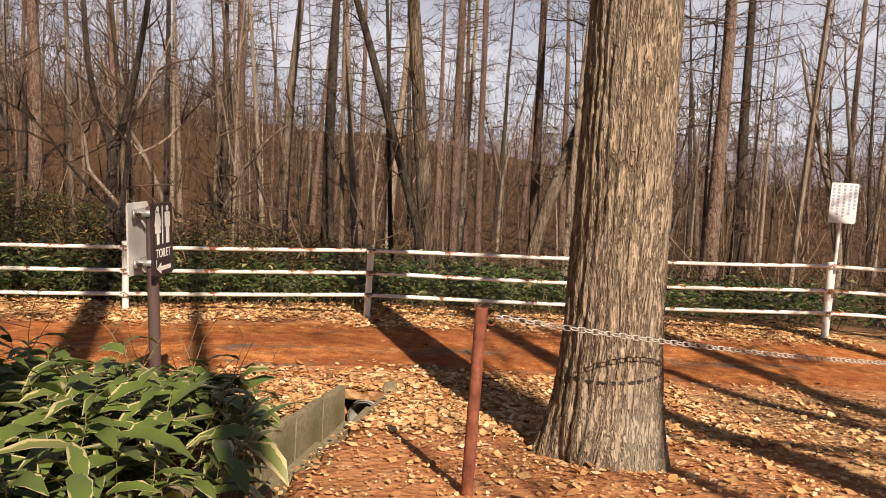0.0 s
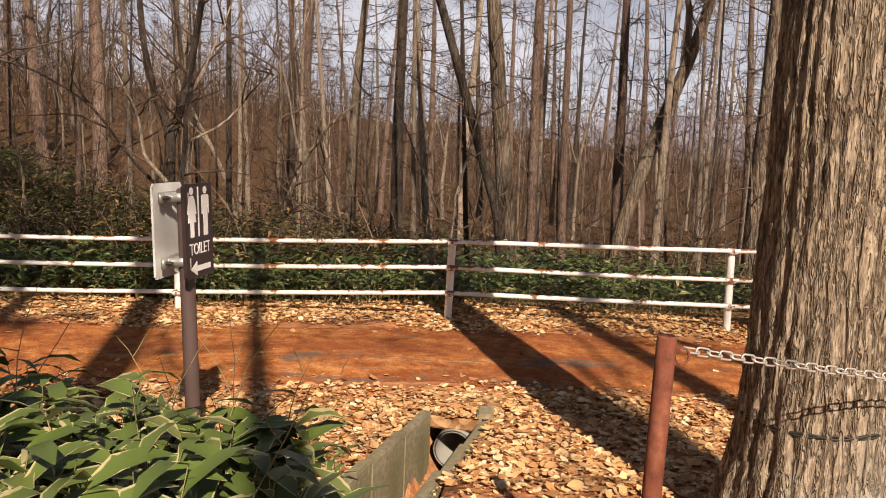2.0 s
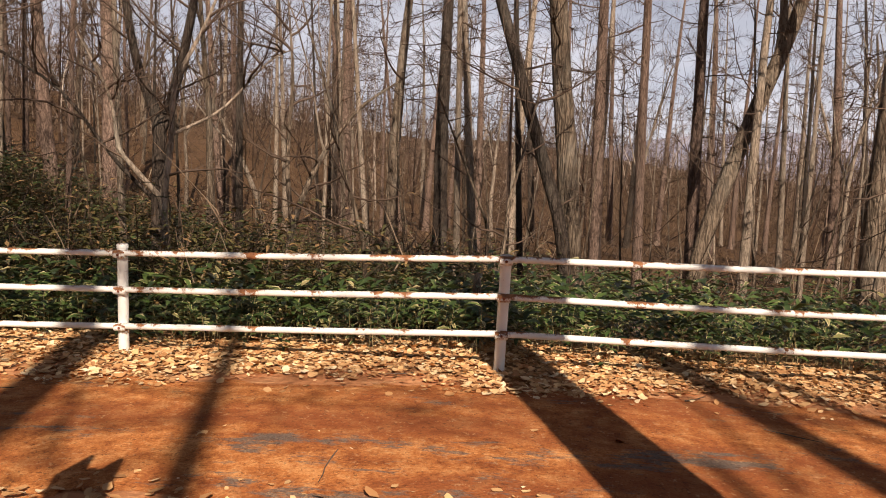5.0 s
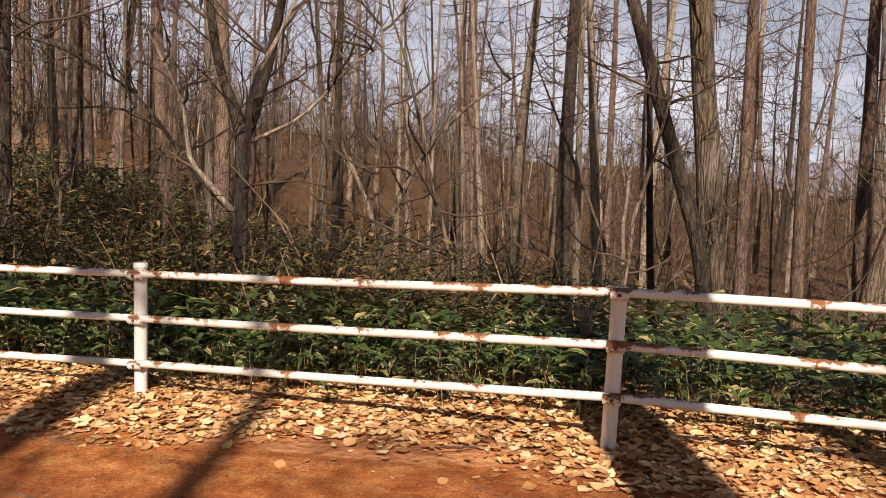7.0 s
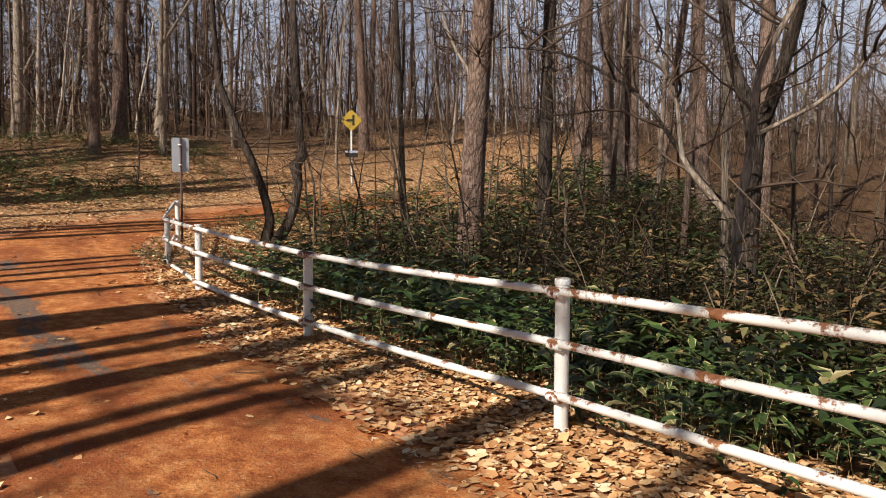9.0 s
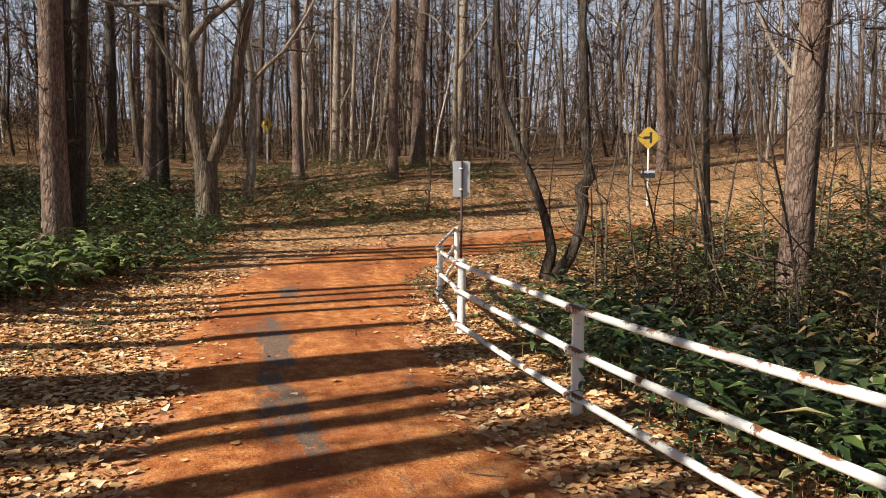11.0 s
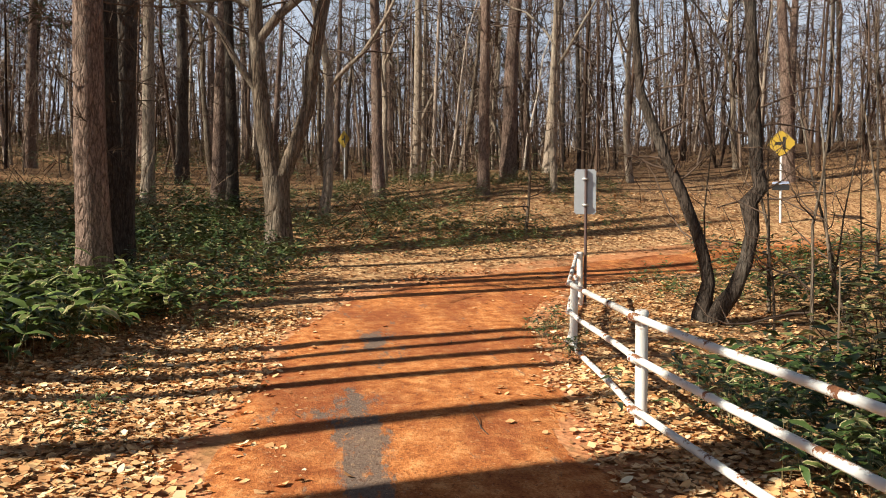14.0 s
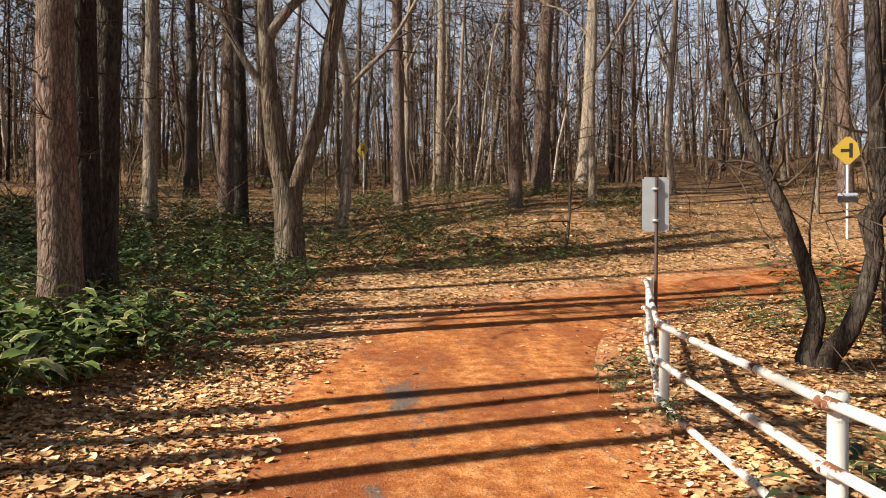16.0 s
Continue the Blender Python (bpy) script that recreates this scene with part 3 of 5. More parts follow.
def text_mesh(name, body, size, material, depth=0.001):
    curve = bpy.data.curves.new(name, "FONT")
    curve.body, curve.size, curve.align_x, curve.extrude = body, size, "CENTER", depth
    ob = bpy.data.objects.new(name, curve)
    scene.collection.objects.link(ob)
    bpy.context.view_layer.update()
    me = bpy.data.meshes.new_from_object(ob.evaluated_get(bpy.context.evaluated_depsgraph_get()))
    bpy.data.objects.remove(ob)
    me.materials.clear()
    me.materials.append(material)
    me.name = name
    return me


SIGN_X, SIGN_Y = -0.385, 3.6
sign = thing("toilet_sign", "dark brown toilet direction sign with white pictograms on a brown post", "sign", m=pose(SIGN_X, SIGN_Y, ground_at(SIGN_X, SIGN_Y), 0, -1.2, 0))
g = Geo()
tube(g, [(0, 0, -0.2), (0, 0, 0.5), (0, 0, 1.0), (0, 0, 1.43), (0, 0, 1.44)], [0.0385] * 4 + [0.03], 20, cap=True)
part("post", g, BROWN, sign, "brown-painted steel post")
turn = pose(0, 0, 0, 0, 0, 80)
front = part("sign_plate", plate_mesh("sign_plate", 0.29, 0.48, 0.018, PLATE), None, sign, "dark brown plate with white lettering")
front.matrix_basis = Matrix.Translation((0.062, 0.0, 1.225)) @ turn
rear = part("sign_plate", plate_mesh("sign_plate", 0.29, 0.48, 0.012, PLATE_BACK), None, sign, "pale bare back of the second plate")
rear.matrix_basis = Matrix.Translation((-0.10, 0.03, 1.225)) @ turn
Y0 = -0.0095
woman = [(-0.018, 0.135), (0.018, 0.135), (0.034, 0.105), (0.045, 0.045), (0.036, 0.04), (0.030, 0.060), (0.040, 0.0), (0.018, 0.0), (0.018, -0.075), (0.003, -0.075), (0.0, 0.0), (-0.003, -0.075), (-0.018, -0.075), (-0.018, 0.0), (-0.040, 0.0), (-0.030, 0.060), (-0.036, 0.04), (-0.045, 0.045), (-0.034, 0.105)]
man = [(-0.030, 0.135), (0.030, 0.135), (0.038, 0.125), (0.038, 0.035), (0.029, 0.035), (0.027, 0.09), (0.022, 0.09), (0.022, -0.075), (0.003, -0.075), (0.0, 0.02), (-0.003, -0.075), (-0.022, -0.075), (-0.022, 0.09), (-0.027, 0.09), (-0.029, 0.035), (-0.038, 0.035), (-0.038, 0.125)]
for shape, dx in ((woman, -0.075), (man, 0.068)):
    ob = part("pictogram", flat_mesh("pictogram", [(x * 1.0 + dx, z * 1.0 + 0.045) for x, z in shape], LETTER), None, front)
    ob.location = (0, Y0, 0)
    ob = part("pictogram_head", flat_mesh("pictogram_head", disc(dx, 0.203, 0.019), LETTER), None, front)
    ob.location = (0, Y0, 0)
ob = part("pictogram_bar", flat_mesh("pictogram_bar", [(-0.012, -0.03), (-0.001, -0.03), (-0.001, 0.222), (-0.012, 0.222)], LETTER), None, front)
ob.location = (0, Y0, 0)
ob = part("lettering", text_mesh("lettering", "TOILET", 0.083, LETTER), None, front)
ob.matrix_basis = Matrix.Translation((0.0, Y0 - 0.001, -0.118)) @ pose(0, 0, 0, 90, 0, 0) @ Matrix.Diagonal((0.80, 1, 1, 1))
ob = part("arrow", flat_mesh("arrow", [(-0.105, -0.192), (-0.04, -0.155), (-0.04, -0.178), (0.105, -0.178), (0.105, -0.206), (-0.04, -0.206), (-0.04, -0.228)][::-1], LETTER), None, front)
ob.location = (0, Y0, 0)
for z in (1.065, 1.395):
    g = Geo()
    box(g, (-0.094, -0.05, z - 0.022), (0.054, -0.042, z + 0.022))
    box(g, (-0.094, 0.042, z - 0.022), (0.054, 0.05, z + 0.022))
    box(g, (-0.094, -0.11, z - 0.028), (-0.078, 0.16, z + 0.028))
    box(g, (0.042, -0.11, z - 0.028), (0.054, 0.11, z + 0.028))
    br = part("bracket", g, BRACKET, sign, "galvanised clamp bracket")
    for yb in (-0.09, -0.07, 0.07, 0.1):
        g = Geo()
        tube(g, [(-0.079, yb, z), (-0.062, yb, z), (-0.046, yb, z)], [0.009, 0.009, 0.005], 6, cap=True)
        part("bolt", g, CHAIN_DARK, br)

# ---------------------------------------------------------------- white notice on the fence
notice = thing("notice_sign", "white notice board with faded blue print on a thin white pole", "sign", m=pose(7.22, 7.97, -0.46, 0, 1.2, 0))
g = Geo()
tube(g, [(0, 0, 0), (0, 0, 0.9), (0, 0, 2.05)], [0.022] * 3, 10, cap=True)
part("pole", g, SIGN_WHITE, notice, "thin white pole")
board = part("board", plate_mesh("board", 0.33, 0.53, 0.012, SIGN_WHITE), None, notice)
board.matrix_basis = pose(0, -0.03, 1.83, 0, 0, -20)
rr = random.Random(8)
for col, h in ((-0.13, 0.34), (-0.07, 0.40), (0.0, 0.42), (0.07, 0.36), (0.13, 0.30)):
    z = 0.24
    while z > 0.24 - h:
        l = rr.uniform(0.02, 0.045)
        ob = part("print_mark", flat_mesh("print_mark", [(col - 0.015, z - l), (col + 0.015, z - l), (col + 0.015, z), (col - 0.015, z)], SIGN_BLUE, 0.001), None, board)
        ob.location = (0, -0.0065, 0)
        z -= l + 0.012

# ---------------------------------------------------------------- sign seen from behind, yellow signs
back_sign = thing("roadside_sign", "plain grey back of a sign plate on a dark pole", "sign", m=pose(-13.12, 9.42, 0.1, 0, 0.6, 0))
g = Geo()
tube(g, [(0, 0, -0.1), (0, 0, 1.0), (0, 0, 1.93)], [0.02] * 3, 10, cap=True)
part("pole", g, BROWN, back_sign, "dark rusty pole")
ob = part("plate", plate_mesh("plate", 0.30, 0.62, 0.006, GREY_BACK, 0.02), None, back_sign)
ob.matrix_basis = pose(-0.028, 0.0, 1.62, 0, 0, 80)
for zb in (1.42, 1.78):
    g = Geo()
    box(g, (-0.026, -0.04, zb), (0.026, 0.04, zb + 0.03))
    part("bracket", g, BRACKET, back_sign)


def warning_sign(x, y, facing, head, size, label):
    z0 = ground_at(x, y)
    s = thing("warning_sign", label, "road sign", "yellow warning signs", pose(x, y, z0))
    g = Geo()
    tube(g, [(0, 0, -0.2), (0, 0, 1.0), (0, 0, head - z0 + size * 0.4)], [0.03] * 3, 12, cap=True)
    part("pole", g, SIGN_WHITE, s, "white pole")
    r = size / math.sqrt(2)
    bm_plate = plate_mesh("plate", size, size, 0.008, YELLOW, 0.05)
    plate = part("plate", bm_plate, None, s, "yellow diamond plate")
    plate.matrix_basis = pose(0, 0, head - z0, 0, 0, facing) @ Matrix.Translation((0, -0.04, 0)) @ pose(0, 0, 0, 0, 45, 0)
    mark = part("junction_mark", flat_mesh("junction_mark", [(0.03, -0.17), (0.105, -0.17), (0.105, 0.17), (0.03, 0.17), (0.03, 0.04), (-0.15, 0.04), (-0.15, -0.04), (0.03, -0.04)][::-1], BLACK), None, plate)
    mark.matrix_basis = pose(0, -0.0045, 0, 0, -45, 0)
    return s


ys = warning_sign(-21.4, 17.6, 62, 3.43, 0.52, "yellow diamond junction warning sign on a white pole")
ob = part("name_plate", plate_mesh("name_plate", 0.42, 0.14, 0.006, BLACK, 0.01), None, ys, "small dark plate below the diamond")
ob.matrix_basis = pose(0, 0, 0.92, 0, 0, 62) @ Matrix.Translation((0, -0.04, 0))
ob = part("name_plate", plate_mesh("name_plate", 0.42, 0.06, 0.006, SIGN_BLUE, 0.01), None, ys)
ob.matrix_basis = pose(0, 0, 1.04, 0, 0, 62) @ Matrix.Translation((0, -0.04, 0))
warning_sign(-38.0, 6.65, 38, 5.25, 0.6, "distant yellow warning sign turned nearly edge-on")

# ---------------------------------------------------------------- rusted posts, chain
def chain_link(geo, m, length=0.055, width=0.026, wire=0.0036):
    path = []
    for k in range(14):
        a = 2 * math.pi * k / 14
        c, s = math.cos(a), math.sin(a)
        path.append(m @ Vector(((length - width) / 2 * (1 if c > 0 else -1) + c * width / 2, s * width / 2, 0)))
    path.append(path[0])
    tube(geo, path, [wire] * 15, 5)


def rusted_post(x, y, top, lean):
    z0 = ground_at(x, y)
    p = thing("chain_post", "rusted round iron post holding a chain", "post", "chain posts", pose(x, y, z0, 0, lean, 0))
    g = Geo()
    h = top - z0
    tube(g, [(0, 0, -0.2), (0, 0, h * 0.5), (0, 0, h - 0.004), (0, 0, h), (0, 0, h), (0, 0, h - 0.05)], [0.03, 0.03, 0.03, 0.028, 0.024, 0.024], 18)
    part("shaft", g, RUST, p)
    g = Geo()
    ring = [(0.05 + 0.022 * math.cos(a), 0, h - 0.06 + 0.026 * math.sin(a)) for a in np.linspace(0, 2 * math.pi, 13)]
    tube(g, ring, [0.004] * 13, 5)
    part("wire_loop", g, RUST, p, "twisted rusty wire loop")
    return p


RP = (1.535, 1.93)
rusted_post(*RP, 1.0, 2.0)
rusted_post(5.4, 3.45, 0.42, -1.0)
g = Geo()
a, b = np.array((RP[0] + 0.10, RP[1] + 0.03, 0.95)), np.array((5.35, 3.43, 0.36))
steps = int(np.linalg.norm(b - a) / 0.046)
for k in range(steps):
    t0, t1 = k / steps, (k + 1) / steps
    q0, q1 = (a + (b - a) * t - np.array((0, 0, 0.05 * 4 * t * (1 - t))) for t in (t0, t1))
    way = Vector(q1 - q0)
    m = Matrix.Translation((q0 + q1) / 2) @ way.to_track_quat("X", "Z").to_matrix().to_4x4() @ pose(0, 0, 0, 90 if k % 2 else 25, 0, 0)
    chain_link(g, m)
ob = new("barrier_chain", g.mesh("barrier_chain", CHAIN))
tagged(ob, "slack pale galvanised chain slung between rusted posts", "chain")

# ---------------------------------------------------------------- drain ditch
ditch = thing("drain_ditch", "weathered concrete drain ditch half filled with fallen leaves", "drain")
d = Vector((*(DITCH_B - DITCH_A), 0)).normalized()
side = Vector((d.y, -d.x, 0))
yaw = math.degrees(math.atan2(d.y, d.x))
length = float(np.hypot(*(DITCH_B - DITCH_A)))
rng = random.Random(12)
for sgn, top, name in ((1, 0.03, "left"), (-1, 0.0, "right")):
    s = 0.0
    while s < length - 0.1:
        l = min(0.6, length - s)
        c = Vector((DITCH_A[0], DITCH_A[1], 0)) + d * (s + l / 2) + side * sgn * 0.20
        z = ground_at(c.x, c.y)
        g = Geo()
        box(g, (-l / 2 + 0.004, -0.035, -0.45), (l / 2 - 0.004, 0.035, top + rng.uniform(-0.012, 0.012)))
        me = bevelled(g.mesh("wall_block", CONCRETE, smooth=False), 0.008)
        ob = part("wall_block", me, None, ditch)
        ob.matrix_basis = pose(c.x, c.y, z, 0, -4.0 + rng.uniform(-0.4, 0.4), yaw)
        s += l
e = Vector((DITCH_A[0], DITCH_A[1], 0)) - d * 0.04
zc = ground_at(e.x, e.y)
g = Geo()
ring = np.linspace(0, 2 * math.pi, 24, endpoint=False)
tube(g, [tuple(e - d * 0.5 + Vector((0, 0, zc - 0.215))), tuple(e + d * 0.06 + Vector((0, 0, zc - 0.215)))], [0.14, 0.14], 24)
tube(g, [tuple(e + d * 0.06 + Vector((0, 0, zc - 0.215))), tuple(e - d * 0.5 + Vector((0, 0, zc - 0.215)))], [0.125, 0.125], 24)
part("pipe", g, PIPE, ditch, "pale pipe end opening into the ditch")
g = Geo()
box(g, (-0.31, -0.27, -0.07), (0.31, 0.27, 0.012))
ob = part("cover_slab", bevelled(g.mesh("cover_slab", GROUND, smooth=False), 0.012), None, ditch, "earth-covered slab over the pipe")
c = e - d * 0.28
ob.matrix_basis = pose(c.x, c.y, zc - 0.016, 0, 0, yaw)
g = Geo()
box(g, (-0.085, -0.055, -0.1), (0.085, 0.055, 0.045))
ob = part("kerb_stone", bevelled(g.mesh("kerb_stone", CONCRETE, smooth=False), 0.01), None, ditch)
ob.matrix_basis = pose(e.x + 0.2, e.y + 0.02, zc, 2, 3, yaw + 8)

# ---------------------------------------------------------------- trees
def wander(rng, start, way, length, steps, wobble, lift=0.0):
    p, w = np.array(start, float), np.array(way, float)
    w /= np.linalg.norm(w)
    out = [p.copy()]
    for _ in range(steps):
        w = w + np.array([rng.gauss(0, wobble) for _ in range(3)]) + np.array((0, 0, lift))
        w /= np.linalg.norm(w)
        p = p + w * length / steps
        out.append(p.copy())
    return np.array(out)


def taper(r, k, end=0.3):
    return r * (1 - (1 - end) * np.linspace(0, 1, k))


def round_ridge(rng, rows, sides, amount):
    base = np.array([rng.gauss(0, amount) for _ in range(sides)])
    return 1 + base[None, :] + np.array([[rng.gauss(0, amount * 0.5) for _ in range(sides)] for _ in range(rows)])


def sprays(geo, rng, path, r, count, length, level=1, lift=0.02, spread=1.0, bends=2):
    """Side shoots along a branch."""
    for _ in range(count):
        t = rng.uniform(0.25, 1.0)
        p = along(path, t)
        axis_way = along(path, min(1, t + 0.1)) - along(path, max(0, t - 0.1))
        axis_way /= np.linalg.norm(axis_way) + 1e-9
        w = axis_way * 0.8 + np.array([rng.gauss(0, spread) for _ in range(3)]) * 0.6
        sub = wander(rng, p, w, length * rng.uniform(0.5, 1.2), bends, 0.25, lift)
        shoot(geo, sub, taper(r * 1.35, len(sub), 0.35), rng.uniform(0, 6.283))
        if level > 1:
            sprays(geo, rng, sub, r * 0.55, 3, length * 0.5, level - 1, lift, spread)


def larch(rng, h=18.0, r=0.2, low=2.0, lean=0.02, count=54, sides=10):
    trunk, crown = Geo(), Geo()
    path = wander(rng, (0, 0, -0.4), (rng.gauss(0, lean), rng.gauss(0, lean), 1), h + 0.4, 16, 0.012)
    rad = r * np.interp(np.linspace(0, 1, 17), (0, 0.03, 0.08, 1), (1.45, 1.2, 1.0, 0.12))
    tube(trunk, path, rad, sides, round_ridge(rng, 17, sides, 0.03))
    for k in range(count):
        t = (low + (h - low) * (k + rng.random()) / count) / h
        p = along(path, t)
        a = rng.uniform(0, 2 * math.pi)
        l = (0.35 + 1.9 * min(1, max(0, t - 0.12) * 3) * (1.25 - t)) * rng.uniform(0.5, 1.3)
        b = wander(rng, p, (math.cos(a), math.sin(a), rng.uniform(-0.25, 0.2)), l, 4, 0.10, 0.02)
        tube(crown, b, taper(0.010 + 0.007 * l, 5, 0.35), 3)
        sprays(crown, rng, b, 0.008, int(6 + 11 * l), 0.55 * min(l, 1.4), 1, 0.0, 0.7, 1)
    return trunk, crown


def pine(rng, h=14.0, r=0.2):
    """An evergreen: whorled limbs that carry tufts of needles."""
    trunk, crown = larch(rng, h, r, 3.0, 0.02, 20)
    needles = Geo()
    path = wander(rng, (0, 0, 0), (0, 0, 1), h, 6, 0.01)
    for k in range(34):
        t = rng.uniform(0.38, 1.0)
        a = rng.uniform(0, 2 * math.pi)
        l = 2.6 * (1.15 - t) * rng.uniform(0.6, 1.2)
        b = wander(rng, along(path, t), (math.cos(a), math.sin(a), rng.uniform(-0.1, 0.35)), l, 4, 0.12, 0.02)
        tube(crown, b, taper(0.03, 5, 0.3), 4)
        for _ in range(9):
            c = along(b, rng.uniform(0.3, 1.0)) + np.array([rng.gauss(0, 0.16) for _ in range(3)])
            for _ in range(5):
                d = np.array([rng.gauss(0, 1), rng.gauss(0, 1), rng.gauss(0.3, 0.7)])
                d *= rng.uniform(0.14, 0.26) / (np.linalg.norm(d) + 1e-6)
                side = np.cross(d, (0.3, 0.5, 0.8))
                side *= 0.022 / (np.linalg.norm(side) + 1e-6)
                needles.add([c - side, c + side, c + d + side * 0.3, c + d - side * 0.3], [(0, 1, 2, 3)])
    return trunk, crown, needles


def broadleaf(rng, h=12.0, r=0.16, fork=0.35, lean=0.08, limbs=4, sides=10, wobble=0.06):
    trunk, crown = Geo(), Geo()
    path = wander(rng, (0, 0, -0.4), (rng.gauss(0, lean), rng.gauss(0, lean), 1), h * 0.75, 14, wobble, 0.06)
    rad = r * np.interp(np.linspace(0, 1, 15), (0, 0.04, 0.12, 1), (1.5, 1.2, 1.0, 0.28))
    tube(trunk, path, rad, sides, round_ridge(rng, 15, sides, 0.045))
    for k in range(limbs):
        t = fork + (1 - fork) * (k + rng.random()) / limbs
        a = rng.uniform(0, 2 * math.pi)
        limb = wander(rng, along(path, t), (math.cos(a) * 0.8, math.sin(a) * 0.8, 0.8), h * rng.uniform(0.22, 0.45), 8, 0.13, 0.06)
        lr = r * (1.05 - t) * rng.uniform(0.45, 0.7) + 0.012
        tube(trunk, limb, taper(lr, 9, 0.3), 6)
        for _ in range(6):
            q = along(limb, rng.uniform(0.2, 1.0))
            a = rng.uniform(0, 2 * math.pi)
            sub = wander(rng, q, (math.cos(a), math.sin(a), rng.uniform(0.1, 0.9)), h * rng.uniform(0.08, 0.18), 5, 0.18, 0.04)
            tube(crown, sub, taper(lr * 0.4 + 0.003, 6, 0.25), 4)
            sprays(crown, rng, sub, 0.006, 6, 0.55, 2, 0.02)
    for _ in range(7):
        t = rng.uniform(0.12, 0.9)
        a = rng.uniform(0, 2 * math.pi)
        b = wander(rng, along(path, t), (math.cos(a), math.sin(a), rng.uniform(-0.1, 0.7)), rng.uniform(0.7, 2.2), 5, 0.18, 0.03)
        tube(crown, b, taper(0.013, 6, 0.3), 4)
        sprays(crown, rng, b, 0.005, 5, 0.5, 1, 0.02)
    return trunk, crown


def sapling(rng, h=4.0, r=0.03):
    trunk, crown = Geo(), Geo()
    path = wander(rng, (0, 0, -0.2), (rng.gauss(0, 0.15), rng.gauss(0, 0.15), 1), h, 9, 0.10, 0.05)
    tube(trunk, path, taper(r, 10, 0.2), 6)
    for _ in range(9):
        t = rng.uniform(0.15, 0.95)
        a = rng.uniform(0, 2 * math.pi)
        b = wander(rng, along(path, t), (math.cos(a), math.sin(a), rng.uniform(0.0, 0.9)), rng.uniform(0.4, 1.5), 5, 0.2, 0.03)
        tube(crown, b, taper(0.45 * r * (1.1 - t) + 0.003, 6, 0.3), 4)
        sprays(crown, rng, b, 0.004, 5, 0.4, 1, 0.02)
    return trunk, crown


def stock(kind, k, seed, trunk_material, **values):
    out = []
    for i in range(k):
        t, c, *needles = kind(random.Random(seed + i), **values)
        out.append((t.mesh("trunk", trunk_material), c.mesh("crown", TWIG), *(g.mesh("needle_cover", NEEDLE) for g in needles)))
    return out


STRAIGHTS = stock(larch, 3, 90, BARK_OAK, h=16.0, r=0.2, count=30)
BOLES = stock(larch, 3, 70, BARK_LARCH, h=17.0, r=0.2, low=7.0, count=22, lean=0.01)
PINES = stock(pine, 3, 80, BARK_LARCH)
LARCHES = stock(larch, 5, 100, BARK_LARCH, h=18.0, r=0.2)
PALES = stock(larch, 4, 120, BARK_PALE, h=17.0, r=0.19, lean=0.05)
DARKS = stock(larch, 3, 140, BARK_DARK, h=17.0, r=0.2, lean=0.03)
OAKS = stock(broadleaf, 6, 160, BARK_OAK, h=13.0, r=0.16)
GREYS = stock(broadleaf, 4, 180, BARK_PALE, h=12.0, r=0.14, wobble=0.08)
SAPLINGS = stock(sapling, 7, 200, BARK_OAK)

LABELS = {"bole": "tall straight larch with a long bare trunk", "pine": "evergreen pine with dark green needles in the bare woods", "straight": "straight grey-brown trunk with rough bark in the woods", "larch": "tall straight larch with reddish bark and bare twigs", "pale": "slender pale-barked bare tree in the woods", "dark": "tall dark-barked conifer trunk", "oak": "leafless oak with grey-brown bark and crooked limbs", "grey": "leafless grey tree with forking limbs", "sapling": "thin leafless sapling among the bamboo grass"}
KINDS = {"bole": BOLES, "pine": PINES, "larch": LARCHES, "straight": STRAIGHTS, "pale": PALES, "dark": DARKS, "oak": OAKS, "grey": GREYS, "sapling": SAPLINGS}
BASE_R = {"bole": 0.2, "pine": 0.2, "larch": 0.2, "straight": 0.2, "pale": 0.19, "dark": 0.2, "oak": 0.16, "grey": 0.14, "sapling": 0.03}
tree_rng = random.Random(77)
placed = []


def plant(kind, x, y, r, variant=None, lean=(0, 0), tall=1.0):
    """A tree of trunk radius r at x, y."""
    i = tree_rng.randrange(len(KINDS[kind])) if variant is None else variant
    trunk, crown, *needles = KINDS[kind][i]
    s = r / BASE_R[kind]
    ob = thing("sapling" if kind == "sapling" else "tree", LABELS[kind], "tree", "saplings" if kind == "sapling" else "woodland trees")
    ob.matrix_world = pose(x, y, ground_at(x, y), lean[0], lean[1], tree_rng.uniform(0, 360))
    ob.scale = (s, s, (0.75 + 0.25 * s) * tall)
    part("trunk", trunk, None, ob)
    tagged(part("crown", crown, None, ob), kind="stuff")
    for me in needles:
        tagged(part("needle_cover", me, None, ob), kind="stuff")
    placed.append((x, y))
    return ob


